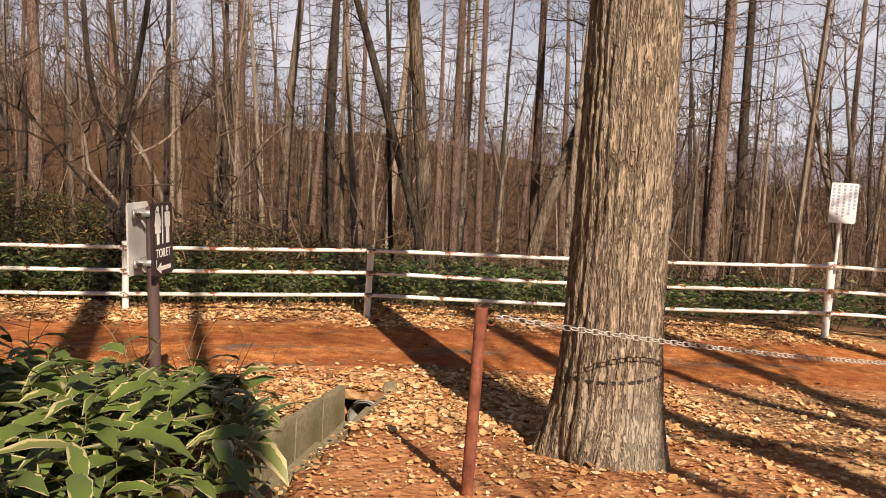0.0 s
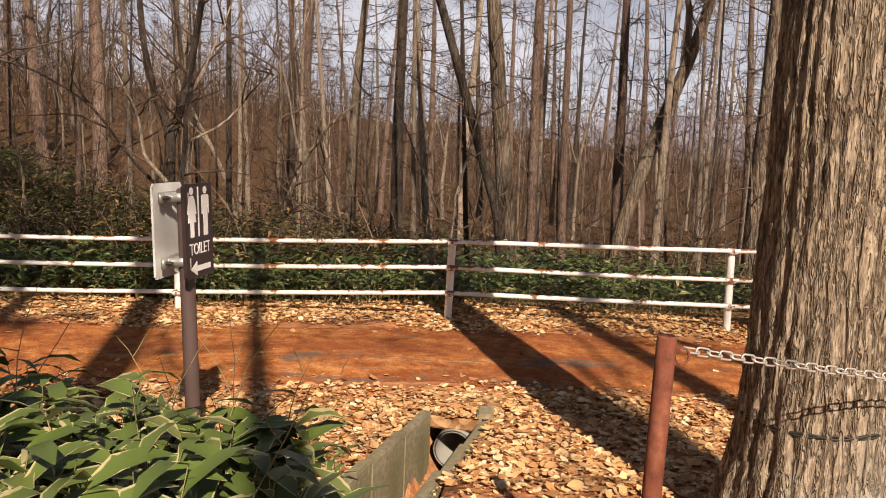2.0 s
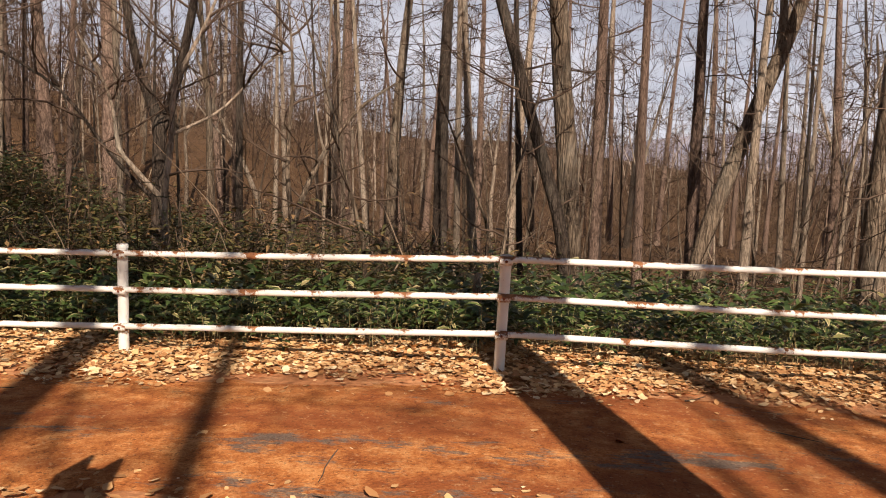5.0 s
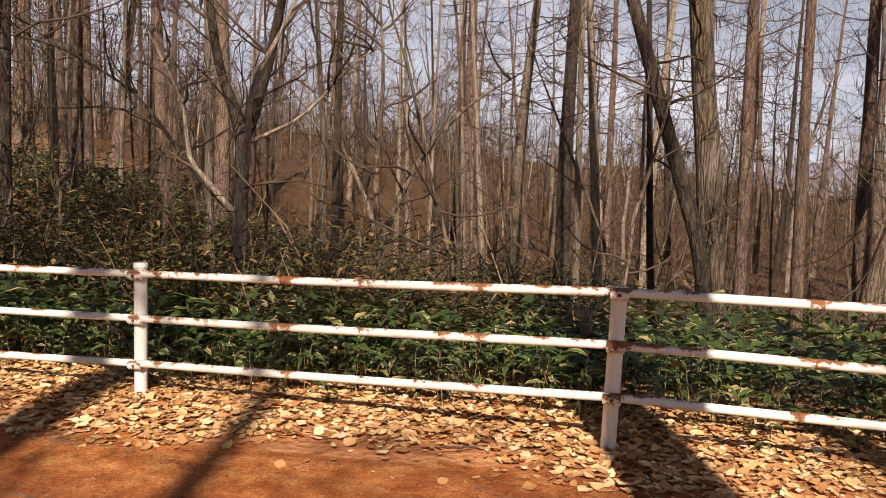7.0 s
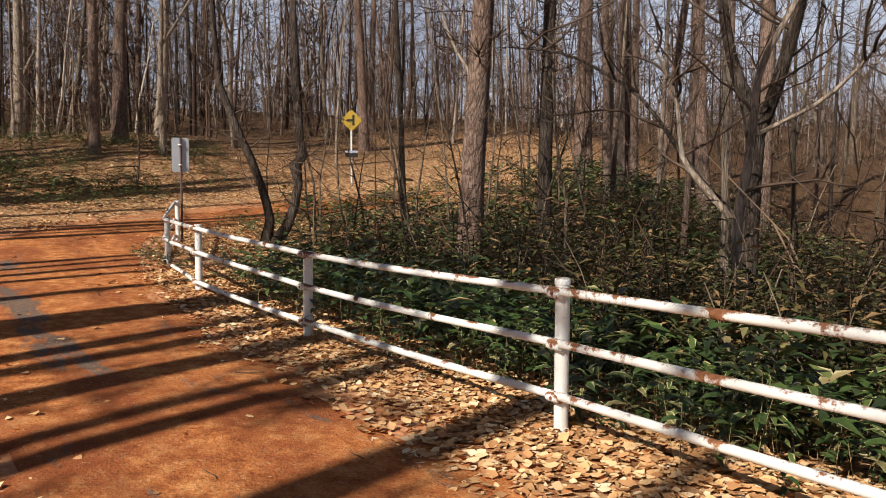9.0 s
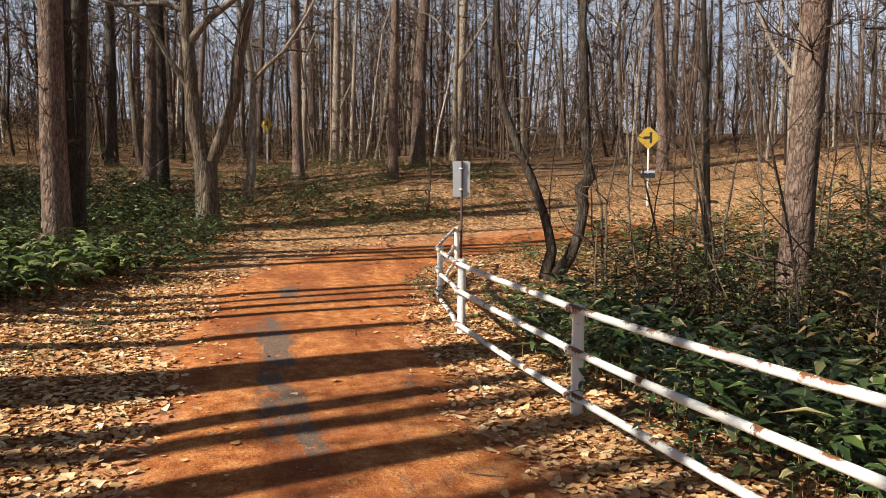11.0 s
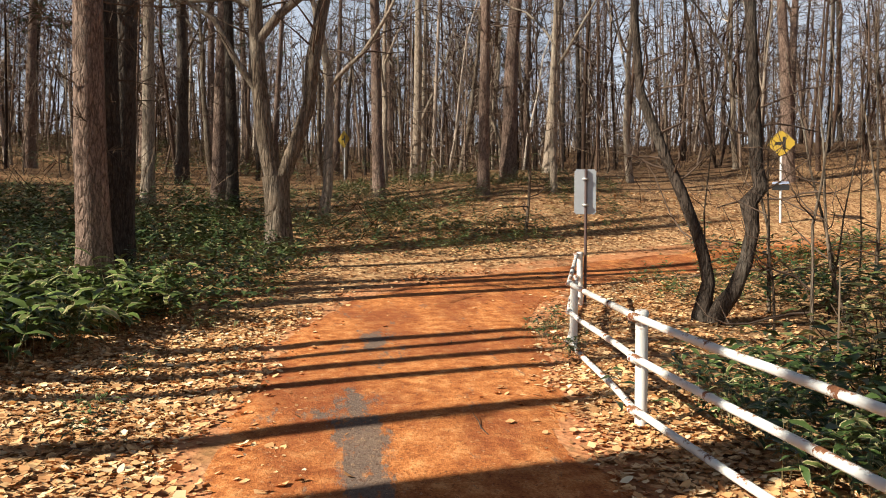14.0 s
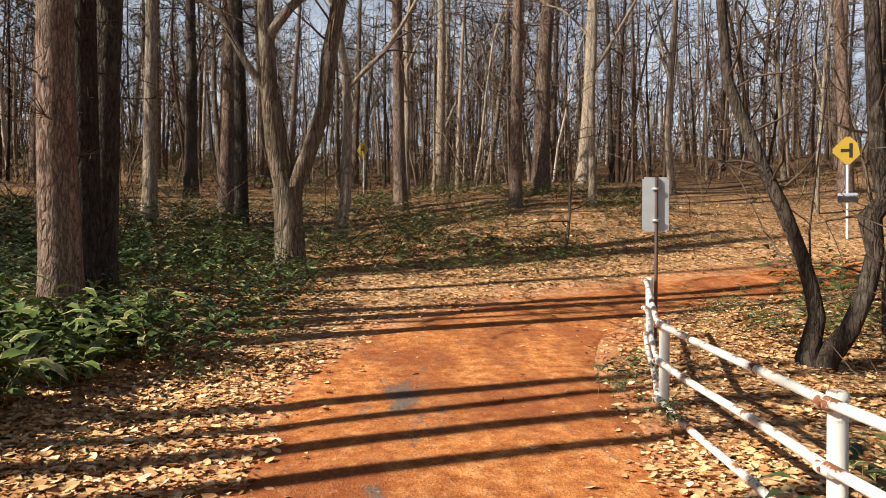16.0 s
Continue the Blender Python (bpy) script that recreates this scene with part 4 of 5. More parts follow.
# trees that can be told apart
NAMED = [
    ("larch", -4.57, 31.5, 0.27), ("straight", 2.25, 13.6, 0.175), ("larch", -9.65, 13.4, 0.225), ("dark", -9.56, 15.1, 0.15),
    ("straight", 7.73, 15.9, 0.25), ("larch", 6.15, 21.7, 0.17), ("dark", -0.24, 21.7, 0.19), ("dark", -7.35, 43.2, 0.27),
    ("larch", 3.38, 14.5, 0.085), ("larch", 3.41, 19.4, 0.15), ("larch", -7.67, 19.3, 0.18), ("straight", -2.44, 29.2, 0.24),
    ("larch", -16.3, 23.3, 0.27), ("dark", -15.27, 24.0, 0.22),
    ("larch", -13.1, 3.0, 0.20), ("dark", -14.0, 2.95, 0.20), ("dark", -14.7, 2.85, 0.20), ("pale", -22.8, 1.46, 0.16),
    ("larch", -23.0, 3.13, 0.17), ("dark", -22.3, 3.57, 0.15), ("larch", -25.3, 7.37, 0.17), ("pale", -33.7, 9.39, 0.2),
    ("larch", -23.5, 10.10, 0.16), ("larch", -26.5, 11.5, 0.24), ("pale", -28.5, 13.4, 0.2), ("dark", -29.0, 1.17, 0.19),
    ("larch", -25.7, 20.6, 0.2), ("dark", 12.9, 22.0, 0.2), ("larch", 10.6, 19.0, 0.24),
    # south of the path, out of view: their shadows lie across it
    ("bole", 5.2, -2.6, 0.20), ("bole", 7.4, -2.5, 0.2), ("bole", 0.42, -3.3, 0.27), ("bole", 2.55, -6.0, 0.17),
    ("bole", -2.2, -1.5, 0.25), ("bole", -4.8, -1.0, 0.27), ("bole", -4.3, -1.2, 0.24), ("bole", -7.55, -0.5, 0.13), ("bole", -8.5, -0.2, 0.11),
    ("bole", -8.05, -0.7, 0.15), ("bole", -9.25, -0.5, 0.15), ("bole", -12.2, -3.6, 0.13), ("bole", -15.8, 0.0, 0.12),
    ("bole", -0.9, -2.0, 0.16), ("bole", -2.4, -4.0, 0.19), ("bole", -3.4, -1.2, 0.17), ("bole", -5.9, -1.6, 0.16), ("pine", -0.8, -4.2, 0.18), ("pine", -46, 9.5, 0.24), ("pine", -42, -3, 0.24), ("pine", -50, 16, 0.26), ("pine", -36, -6, 0.22), ("pine", -47, 1.5, 0.25),
     ("bole", 9.6, -1.0, 0.22), ("oak", 11.5, 1.5, 0.2),
    ("sapling", -0.6, 11.0, 0.035), ("sapling", -5.4, 11.5, 0.035), ("sapling", 0.9, 10.4, 0.03), ("pale", 0.43, 15.5, 0.06), ("sapling", -9.6, 10.5, 0.022), ("sapling", -10.4, 11.6, 0.025), ("sapling", -13.5, 13.5, 0.03),
]
for kind, x, y, r in NAMED:
    plant(kind, x, y, r, lean=(tree_rng.gauss(0, 0.6), tree_rng.gauss(0, 0.6)))


def road_gap(x, y):
    k = np.argmin(np.hypot(ROAD_X - x, ROAD_Y - y))
    return abs(y - float(np.interp(x, ROAD_X, ROAD_Y))) if x > -14 else float(np.min(np.hypot(np.interp(np.linspace(-30, 0, 120), ROAD_X, ROAD_Y) - y, np.linspace(-30, 0, 120) - x)))


def scatter(count, x0, x1, y0, y1, gap, kinds, seed, size=(0.5, 1.2), kind_far=False):
    r = random.Random(seed)
    done = tries = 0
    while done < count and tries < count * 60:
        tries += 1
        x, y = r.uniform(x0, x1), r.uniform(y0, y1)
        if road_gap(x, y) < 3.2 or (x > -11 and y < 10.3) or (x > -27 and y < 0.8) or (x > -20 and y < 18 and kind_far) or any((x - a) ** 2 + (y - b) ** 2 < gap * gap for a, b in placed):
            continue
        kind = r.choice(kinds)
        k = BASE_R[kind] * r.uniform(*size)
        plant(kind, x, y, k, lean=(r.gauss(0, 1.7), r.gauss(0, 1.7)))
        done += 1


scatter(84, -22, 26, 17, 48, 1.2, ["larch", "larch", "pale", "pale", "oak", "grey", "dark"], 5, (0.35, 0.95))
scatter(60, -16, 20, 13, 26, 0.9, ["pale", "grey", "oak", "larch", "dark"], 6, (0.14, 0.34))
scatter(75, -58, -16, -16, 32, 1.5, ["larch", "pale", "grey", "dark", "oak", "grey"], 7, (0.3, 0.9), True)
scatter(60, -14, 14, 10.6, 20, 0.7, ["sapling"], 9, (0.5, 1.2))
scatter(35, -40, -16, -4, 26, 1.0, ["sapling"], 10, (0.6, 1.4))


# unseen pines, added only to shade the ground and bamboo grass in the west
for x, y, r in ((-12.6, -6.4, 0.2), (-13.9, -8.2, 0.22), (-11.4, -8.6, 0.19), (-15.6, -7.0, 0.2), (-17.0, -9.0, 0.22), (-18.8, -7.6, 0.2), (-20.8, -8.4, 0.22), (-23.5, -10.5, 0.22), (-26.0, -9.0, 0.2), (-28.5, -11.5, 0.24), (-31.0, -9.5, 0.22), (-33.5, -12.5, 0.24), (-25.0, -13.5, 0.22), (-29.5, -15.0, 0.24), (-36.5, -14.5, 0.24)):
    plant("pine", x, y, r, tall=0.6 if x > -22 else 0.8)
# unseen trees added to the south-east so their crowns dapple the path's right side
for kind, x, y, r in (("oak", 7.9, -4.2, 0.17), ("larch", 8.6, -6.6, 0.18), ("oak", 6.5, -6.4, 0.18), ("larch", 13.0, -4.4, 0.17), ("oak", 14.0, -7.6, 0.18)):
    plant(kind, x, y, r)
# more added trees, off to the south-west, for shade on the western floor
shade_rng = random.Random(19)
for k in range(8):
    plant(shade_rng.choice(("larch", "larch", "oak", "pine")), shade_rng.uniform(-23, -15.0), shade_rng.uniform(-11, -2.0), shade_rng.uniform(0.12, 0.2))


def far_woods():
    """The countless trees further off, in one mesh."""
    r = random.Random(31)
    templates = []
    for i in range(12):
        g = Geo()
        q = random.Random(300 + i)
        h = q.uniform(11, 17)
        conifer = i % 2 == 0
        path = wander(q, (0, 0, -0.5), (q.gauss(0, 0.05 if conifer else 0.13), q.gauss(0, 0.05 if conifer else 0.13), 1), h, 6, 0.02 if conifer else 0.12)
        tube(g, path, q.uniform(0.055, 0.11) * np.interp(np.linspace(0, 1, 7), (0, 0.1, 1), (1.2, 1, 0.12)), 4)
        for k in range(40):
            t = q.uniform(0.12, 1)
            a = q.uniform(0, 2 * math.pi)
            b = wander(q, along(path, t), (math.cos(a), math.sin(a), q.uniform(-0.2, 0.15) if conifer else q.uniform(0.2, 1.1)), q.uniform(0.7, 2.3) * (1.3 - t), 2, 0.2)
            shoot(g, b, taper(0.034, 3, 0.35), q.uniform(0, 6.283))
            for _ in range(4):
                c = wander(q, along(b, q.uniform(0.2, 1)), [q.gauss(0, 1), q.gauss(0, 1), q.uniform(-0.3, 0.8)], q.uniform(0.4, 1.2), 1, 0.1)
                shoot(g, c, [0.02, 0.012], q.uniform(0, 6.283))
        templates.append(g.arrays())
    out = Geo()
    # bearing in degrees, nearest, spread, how strongly gathered near, count, size
    for a0, a1, near, reach, power, count, s0, s1 in ((38, 118, 42, 45, 1.0, 130, 0.5, 0.95), (35, 122, 85, 130, 1.0, 760, 0.7, 1.1), (116, 205, 29, 40, 1.0, 420, 0.45, 0.95), (116, 208, 55, 90, 1.2, 640, 0.7, 1.15)):
        done = 0
        while done < count:
            a = math.radians(r.uniform(a0, a1))
            dist = near + reach * r.random() ** power
            x, y = -3 + dist * math.cos(a), 6 + dist * math.sin(a)
            if road_gap(x, y) < 4 or (abs(y - 6.6) < 2.0 and x > -40):
                continue
            p, f, v = templates[r.randrange(12)]
            s, yaw = r.uniform(s0, s1), r.uniform(0, 6.283)
            c, sn = math.cos(yaw) * s, math.sin(yaw) * s
            out.add(np.stack([p[:, 0] * c - p[:, 1] * sn + x, p[:, 0] * sn + p[:, 1] * c + y, p[:, 2] * (0.5 + 0.5 * s) + ground_at(x, y)], -1), f)
            done += 1
    tagged(new("far_woods", out.mesh("far_woods", FAR_WOOD)), "dense bare winter woodland covering the far slope", "woods", kind="stuff")


def dry_brush():
    r = random.Random(41)
    templates = []
    for i in range(8):
        g = Geo()
        q = random.Random(400 + i)
        for _ in range(7):
            a = q.uniform(0, 6.283)
            b = wander(q, (q.gauss(0, 0.25), q.gauss(0, 0.25), -0.1), (math.cos(a) * 0.95, math.sin(a) * 0.95, 1), q.uniform(0.8, 2.2), 3, 0.34)
            shoot(g, b, taper(0.0085, 4, 0.45), q.uniform(0, 6.283))
            for _ in range(4):
                c = wander(q, along(b, q.uniform(0.2, 1)), [q.gauss(0, 1), q.gauss(0, 1), q.uniform(-0.4, 0.9)], q.uniform(0.3, 1.0), 2, 0.35)
                shoot(g, c, [0.0055, 0.0048, 0.0035], q.uniform(0, 6.283))
        templates.append(g.arrays())
    out = Geo()
    k = 0
    while k < 3400:
        if k < 1300:
            a = r.uniform(math.radians(55), math.radians(118) if k < 550 else math.radians(202))
            dist = 50 + 140 * r.random()
            x, y = -3 + dist * math.cos(a), 6 + dist * math.sin(a)
        elif k < 2900:
            x, y = r.uniform(-1, 1), 11 + 120 * r.random() ** 1.5
            x = x * (12 + y * 0.62) - 2
        else:
            x, y = r.uniform(-75, -19), r.uniform(-18, 42)
        if 1300 <= k < 2900 and y < 17 and r.random() < 0.5:
            continue
        if road_gap(x, y) < 3.0 or (-22 < x < -8.5 and 6 < y < 18.5) or (x < -15 and r.random() < 0.15):
            continue
        p, f, v = templates[r.randrange(8)]
        s, yaw = r.uniform(0.6, 1.5) * (1 + max(0, min(math.hypot(x + 3, y - 6), 150) - 40) / 38), r.uniform(0, 6.283)
        c, sn = math.cos(yaw) * s, math.sin(yaw) * s
        out.add(np.stack([p[:, 0] * c - p[:, 1] * sn + x, p[:, 0] * sn + p[:, 1] * c + y, p[:, 2] * s + ground_at(x, y)], -1), f)
        k += 1
    tagged(new("brushwood", out.mesh("brushwood", BRUSH)), "tangle of dry brown brushwood between the trunks", "brushwood", kind="stuff")


far_woods()
dry_brush()


def big_tree():
    x, y = 2.52, 2.86
    z0 = ground_at(x, y)
    rng = np.random.RandomState(3)
    t = thing("tree", "massive old tree with deeply furrowed grey bark beside the path", "tree", m=pose(x, y, z0))
    rows, sides = 230, 150
    zs = np.concatenate([np.linspace(-0.25, 4.2, 190), np.linspace(4.3, 11, 40)])
    ang = np.linspace(0, 2 * math.pi, sides, endpoint=False)
    base_r = np.interp(zs, (-0.25, 0.0, 0.15, 0.4, 0.8, 1.5, 3.5, 11), (0.47, 0.425, 0.385, 0.335, 0.305, 0.288, 0.262, 0.19))
    zz, aa = np.meshgrid(zs, ang, indexing="ij")
    flare = np.clip(1 - zz / 0.55, 0, 1) ** 2 * 0.10 * (np.cos(aa * 5 + 0.7) + 0.6 * np.cos(aa * 3 + 2))
    u = aa * 15.0 + 0.8 * np.sin(zz * 2.1 + aa * 3) + 0.45 * np.sin(zz * 5.3 - aa * 5 + 1.0) + 0.25 * np.sin(zz * 11.0 + aa * 9)
    furrow = np.abs(np.sin(u)) ** 0.6
    split = np.clip(np.sin(zz * 13.0 + 4 * np.sin(aa * 4) + 2.5 * np.sin(aa * 9 + 1)) - 0.6, 0, 1)
    fine = np.abs(np.sin(aa * 23 + 1.3 * np.sin(zz * 4 + aa * 5)))
    rad = base_r[:, None] * (1 + flare) - 0.024 * (1 - furrow) - 0.016 * split - 0.006 * (1 - fine) + rng.normal(0, 0.0022, aa.shape)
    g = Geo()
    lean = np.stack([0.010 * zs, 0.0 * zs, zs], -1)
    tube(g, lean, np.ones(len(zs)), sides, rad)
    part("trunk", g, BARK_BIG, t, "deeply furrowed grey bark")
    q = random.Random(55)
    g, tw = Geo(), Geo()
    for k in range(9):
        a = q.uniform(0, 6.283)
        limb = wander(q, (0.06, 0, 6.2 + 0.5 * k), (math.cos(a), math.sin(a), 0.9), q.uniform(3, 5), 8, 0.12, 0.04)
        tube(g, limb, taper(0.08, 9, 0.25), 7)
        for _ in range(6):
            a2 = q.uniform(0, 6.283)
            sub = wander(q, along(limb, q.uniform(0.3, 1)), (math.cos(a2), math.sin(a2), 0.5), q.uniform(0.8, 1.8), 5, 0.15, 0.03)
            tube(tw, sub, taper(0.015, 6, 0.3), 4)
            sprays(tw, q, sub, 0.006, 5, 0.5, 1)
    part("limb", g, BARK_BIG, t)
    tagged(part("crown", tw, TWIG, t), kind="stuff")
    placed.append((x, y))

big_tree()

# old wire bound round the big trunk
g = Geo()
ring = np.linspace(0, 2 * math.pi, 49)
for turn in (0.0, math.pi):
    tube(g, [(0.313 * math.cos(a), 0.313 * math.sin(a), 0.007 * math.sin(40 * a + turn) + 0.02 * math.cos(a)) for a in ring], [0.0055] * 49, 6)
ob = new("trunk_wire", g.mesh("trunk_wire", CHAIN_DARK))
ob.location = (2.525, 2.86, ground_at(2.52, 2.86) + 0.56)
tagged(ob, "dark twisted wire bound round the furrowed trunk", "wire")



def fork_tree():
    """The grey forked tree with a pale broken limb."""
    x, y = -18.6, 4.9
    t = thing("tree", "grey leafless tree forked low with a bare pale side limb", "tree", "woodland trees", pose(x, y, ground_at(x, y)))
    q = random.Random(61)
    g, tw = Geo(), Geo()
    stem = np.array([(0, 0, -0.3), (0, 0, 0.4), (0, -0.02, 1.0), (0, -0.05, 1.55)])
    tube(g, stem, [0.36, 0.28, 0.25, 0.27], 12, round_ridge(q, 4, 12, 0.04))
    left = np.array([(0, -0.06, 1.4), (0.0, -0.25, 2.3), (0.0, -0.36, 3.4), (-0.05, -0.42, 4.6), (-0.1, -0.45, 6.5), (-0.2, -0.6, 9.0)])
    tube(g, left, [0.2, 0.185, 0.165, 0.15, 0.12, 0.05], 10, round_ridge(q, 6, 10, 0.04))
    right = np.array([(0, 0.02, 1.4), (0.02, 0.32, 2.1), (0.02, 0.62, 3.0), (0.0, 0.70, 3.9), (0.0, 0.95, 5.2), (-0.1, 1.2, 8.5)])
    tube(g, right, [0.18, 0.15, 0.14, 0.15, 0.125, 0.05], 10, round_ridge(q, 6, 10, 0.04))
    part("trunk", g, BARK_OAK, t)
    g = Geo()
    for pts, rad in (([(0, -0.36, 3.2), (0.1, -0.75, 3.75), (0.15, -1.2, 4.6), (0.2, -1.9, 5.0)], (0.075, 0.065, 0.055, 0.03)), ([(0, -0.4, 4.2), (0.1, 0.05, 4.75), (0.2, 0.55, 5.15), (0.2, 1.3, 5.9)], (0.10, 0.085, 0.075, 0.05)), ([(0, -0.42, 4.9), (-0.1, -0.9, 5.1), (-0.2, -1.9, 5.0), (-0.3, -3.1, 5.4)], (0.07, 0.06, 0.045, 0.02))):
        tube(g, np.array(pts), rad, 8)
        sprays(tw, q, np.array(pts), 0.012, 9, 1.0, 2, 0.02)
    part("limb", g, BARK_PALE, t, "pale bare side limb")
    for path in (left, right):
        for _ in range(9):
            a = q.uniform(0, 6.283)
            sub = wander(q, along(path, q.uniform(0.5, 1)), (math.cos(a), math.sin(a), 0.5), q.uniform(1, 2.4), 5, 0.15, 0.03)
            tube(tw, sub, taper(0.025, 6, 0.25), 4)
            sprays(tw, q, sub, 0.007, 6, 0.6, 1)
    tagged(part("crown", tw, TWIG, t), kind="stuff")
    placed.append((x, y))


def crooked_tree():
    """The dark tree with two crooked stems from one foot, by the fence end."""
    x, y = -11.95, 10.6
    t = thing("tree", "dark crooked tree with two winding stems from one foot", "tree", "woodland trees", pose(x, y, ground_at(x, y)))
    q = random.Random(67)
    g, tw = Geo(), Geo()
    across = np.array((0.49, 0.87))
    a = np.array([(across[0] * l, across[1] * l, z) for l, z in ((0, -0.3), (-0.05, 0.07), (0.04, 0.5), (-0.02, 0.8), (-0.10, 1.1), (-0.3, 1.64), (-0.46, 2.0), (-0.69, 2.58), (-0.82, 2.94), (-0.9, 3.9), (-0.95, 6.0))])
    b = np.array([(across[0] * l, across[1] * l, z) for l, z in ((0, -0.3), (0.12, 0.1), (0.33, 0.38), (0.47, 0.75), (0.55, 1.15), (0.5, 1.5), (0.64, 1.68), (0.58, 1.95), (0.55, 2.5), (0.53, 2.94), (0.48, 4.2), (0.6, 6.5))])
    tube(g, a, [0.16, 0.12, 0.085, 0.08, 0.075, 0.075, 0.068, 0.068, 0.06, 0.05, 0.03], 10, round_ridge(q, 11, 10, 0.05))
    tube(g, b, [0.16, 0.12, 0.095, 0.085, 0.08, 0.11, 0.09, 0.075, 0.08, 0.075, 0.06, 0.03], 10, round_ridge(q, 12, 10, 0.06))
    part("trunk", g, BARK_DARK, t)
    for path in (a, b):
        for _ in range(11):
            an = q.uniform(0, 6.283)
            sub = wander(q, along(path, q.uniform(0.35, 1)), (math.cos(an), math.sin(an), 0.5), q.uniform(0.6, 1.9), 5, 0.2, 0.03)
            tube(tw, sub, taper(0.016, 6, 0.25), 4)
            sprays(tw, q, sub, 0.006, 5, 0.5, 1)
    tagged(part("crown", tw, TWIG, t), kind="stuff")
    placed.append((x, y))


def stemmed_tree(x, y, stems, material, label, seed, twigs=14, reach=2.4):
    """A tree given by the lines of its stems: points across, along and up from the foot, and radii."""
    t = thing("tree", label, "tree", "woodland trees", pose(x, y, ground_at(x, y)))
    q = random.Random(seed)
    g, tw = Geo(), Geo()
    for pts, rad in stems:
        path = np.array(pts, float)
        fine = np.array([along(path, u) for u in np.linspace(0, 1, 3 * len(path))])
        fine[1:-1] = (fine[:-2] + 2 * fine[1:-1] + fine[2:]) / 4
        tube(g, fine, np.interp(np.linspace(0, 1, len(fine)), np.linspace(0, 1, len(rad)), rad), 10, round_ridge(q, len(fine), 10, 0.035))
        for _ in range(twigs):
            an = q.uniform(0, 6.283)
            sub = wander(q, along(path, q.uniform(0.3, 1)), (math.cos(an), math.sin(an), 0.45), q.uniform(0.5, reach), 6, 0.16, 0.03)
            tube(tw, sub, taper(0.018, 7, 0.25), 4)
            sprays(tw, q, sub, 0.006, 8, 0.6, 2)
    part("trunk", g, material, t)
    tagged(part("crown", tw, TWIG, t), kind="stuff")
    placed.append((x, y))


def leaning_trees():
    stemmed_tree(2.05, 12.7, [([(0, 0, -0.3), (-0.02, 0, 0.8), (-0.10, 0, 1.5), (-0.45, 0, 2.6), (-0.8, 0.1, 3.8), (-1.1, 0.1, 4.8), (-1.55, 0.2, 6.2), (-2.2, 0.3, 9)], (0.13, 0.10, 0.095, 0.085, 0.08, 0.075, 0.06, 0.025))],
                 BARK_DARK, "slim leafless tree leaning over in a long curve", 71)
    stemmed_tree(5.4, 18.7, [([(0, 0, -0.4), (0.1, 0, 1.2), (0.6, 0, 2.8), (1.2, 0.1, 4.4), (1.9, 0.1, 6.2), (2.3, 0.2, 8.0), (2.9, 0.4, 11.0)], (0.22, 0.18, 0.17, 0.16, 0.14, 0.11, 0.04)),
                             ([(1.5, 0.1, 5.0), (1.6, 0.1, 6.5), (1.3, 0.2, 8.0), (1.4, 0.2, 10.0)], (0.09, 0.08, 0.06, 0.02))],
                 BARK_OAK, "stout leafless oak leaning over the slope", 72, 16, 3.0)
    right = (0.85, 0.53)
    line = lambda pts: [(right[0] * l, right[1] * l, z) for l, z in pts]
    stemmed_tree(-3.5, 12.25, [(line([(0, -0.4), (0.02, 0.8), (0.03, 1.9), (0.07, 2.5), (-0.2, 3.2), (-0.33, 3.9), (-0.4, 5.2), (-0.6, 8.0)]), (0.13, 0.10, 0.092, 0.09, 0.055, 0.05, 0.045, 0.02)),
                               (line([(0.06, 2.4), (0.2, 2.8), (0.36, 3.4), (0.5, 4.1), (0.72, 5.4), (0.9, 8.0)]), (0.075, 0.07, 0.065, 0.055, 0.045, 0.02)),
                               (line([(-0.02, 1.5), (-0.5, 2.0), (-1.1, 2.9), (-1.9, 3.4), (-2.6, 3.5)]), (0.03, 0.025, 0.02, 0.016, 0.008))],
                 BARK_DARK, "dark forked tree among bamboo grass behind the fence", 73, 9, 1.8)
    stemmed_tree(-3.0, 11.3, [(line([(0, -0.3), (0.03, 0.7), (-0.02, 1.5), (0.1, 2.2), (0.12, 2.9), (0.5, 3.6), (0.9, 4.6)]), (0.06, 0.05, 0.048, 0.04, 0.03, 0.022, 0.008)),
                              (line([(0.0, 1.5), (-0.3, 1.85), (-0.5, 2.1), (-0.55, 2.7), (-0.9, 3.4)]), (0.035, 0.033, 0.026, 0.018, 0.006)),
                              (line([(0.1, 2.3), (0.7, 2.6), (1.3, 3.3), (1.7, 3.5)]), (0.022, 0.018, 0.012, 0.005))],
                 BARK_PALE, "small pale tree with a broken crooked side branch", 74, 6, 1.2)
    stemmed_tree(-1.75, 11.9, [(line([(0, -0.3), (0.08, 0.6), (0.2, 1.4), (0.55, 2.2), (1.1, 2.9), (1.9, 3.4)]), (0.055, 0.05, 0.045, 0.036, 0.024, 0.008)),
                               (line([(0.18, 1.3), (0.1, 2.1), (0.2, 3.2), (0.1, 4.4)]), (0.035, 0.03, 0.022, 0.008))],
                 BARK_OAK, "thin crooked leafless tree bending over bamboo grass", 75, 8, 1.2)


def stump(x, y, h):
    """A pale dead stem broken off low."""
    q = random.Random(81)
    t = thing("dead_stem", "pale barkless dead stem broken off behind the fence", "stump", m=pose(x, y, ground_at(x, y)))
    g = Geo()
    path = wander(q, (0, 0, -0.2), (0.05, 0, 1), h + 0.2, 7, 0.03)
    tube(g, path, [0.055, 0.05, 0.046, 0.044, 0.043, 0.042, 0.04, 0.02], 9, round_ridge(q, 8, 9, 0.06), cap=True)
    part("stem", g, BARK_PALE, t)


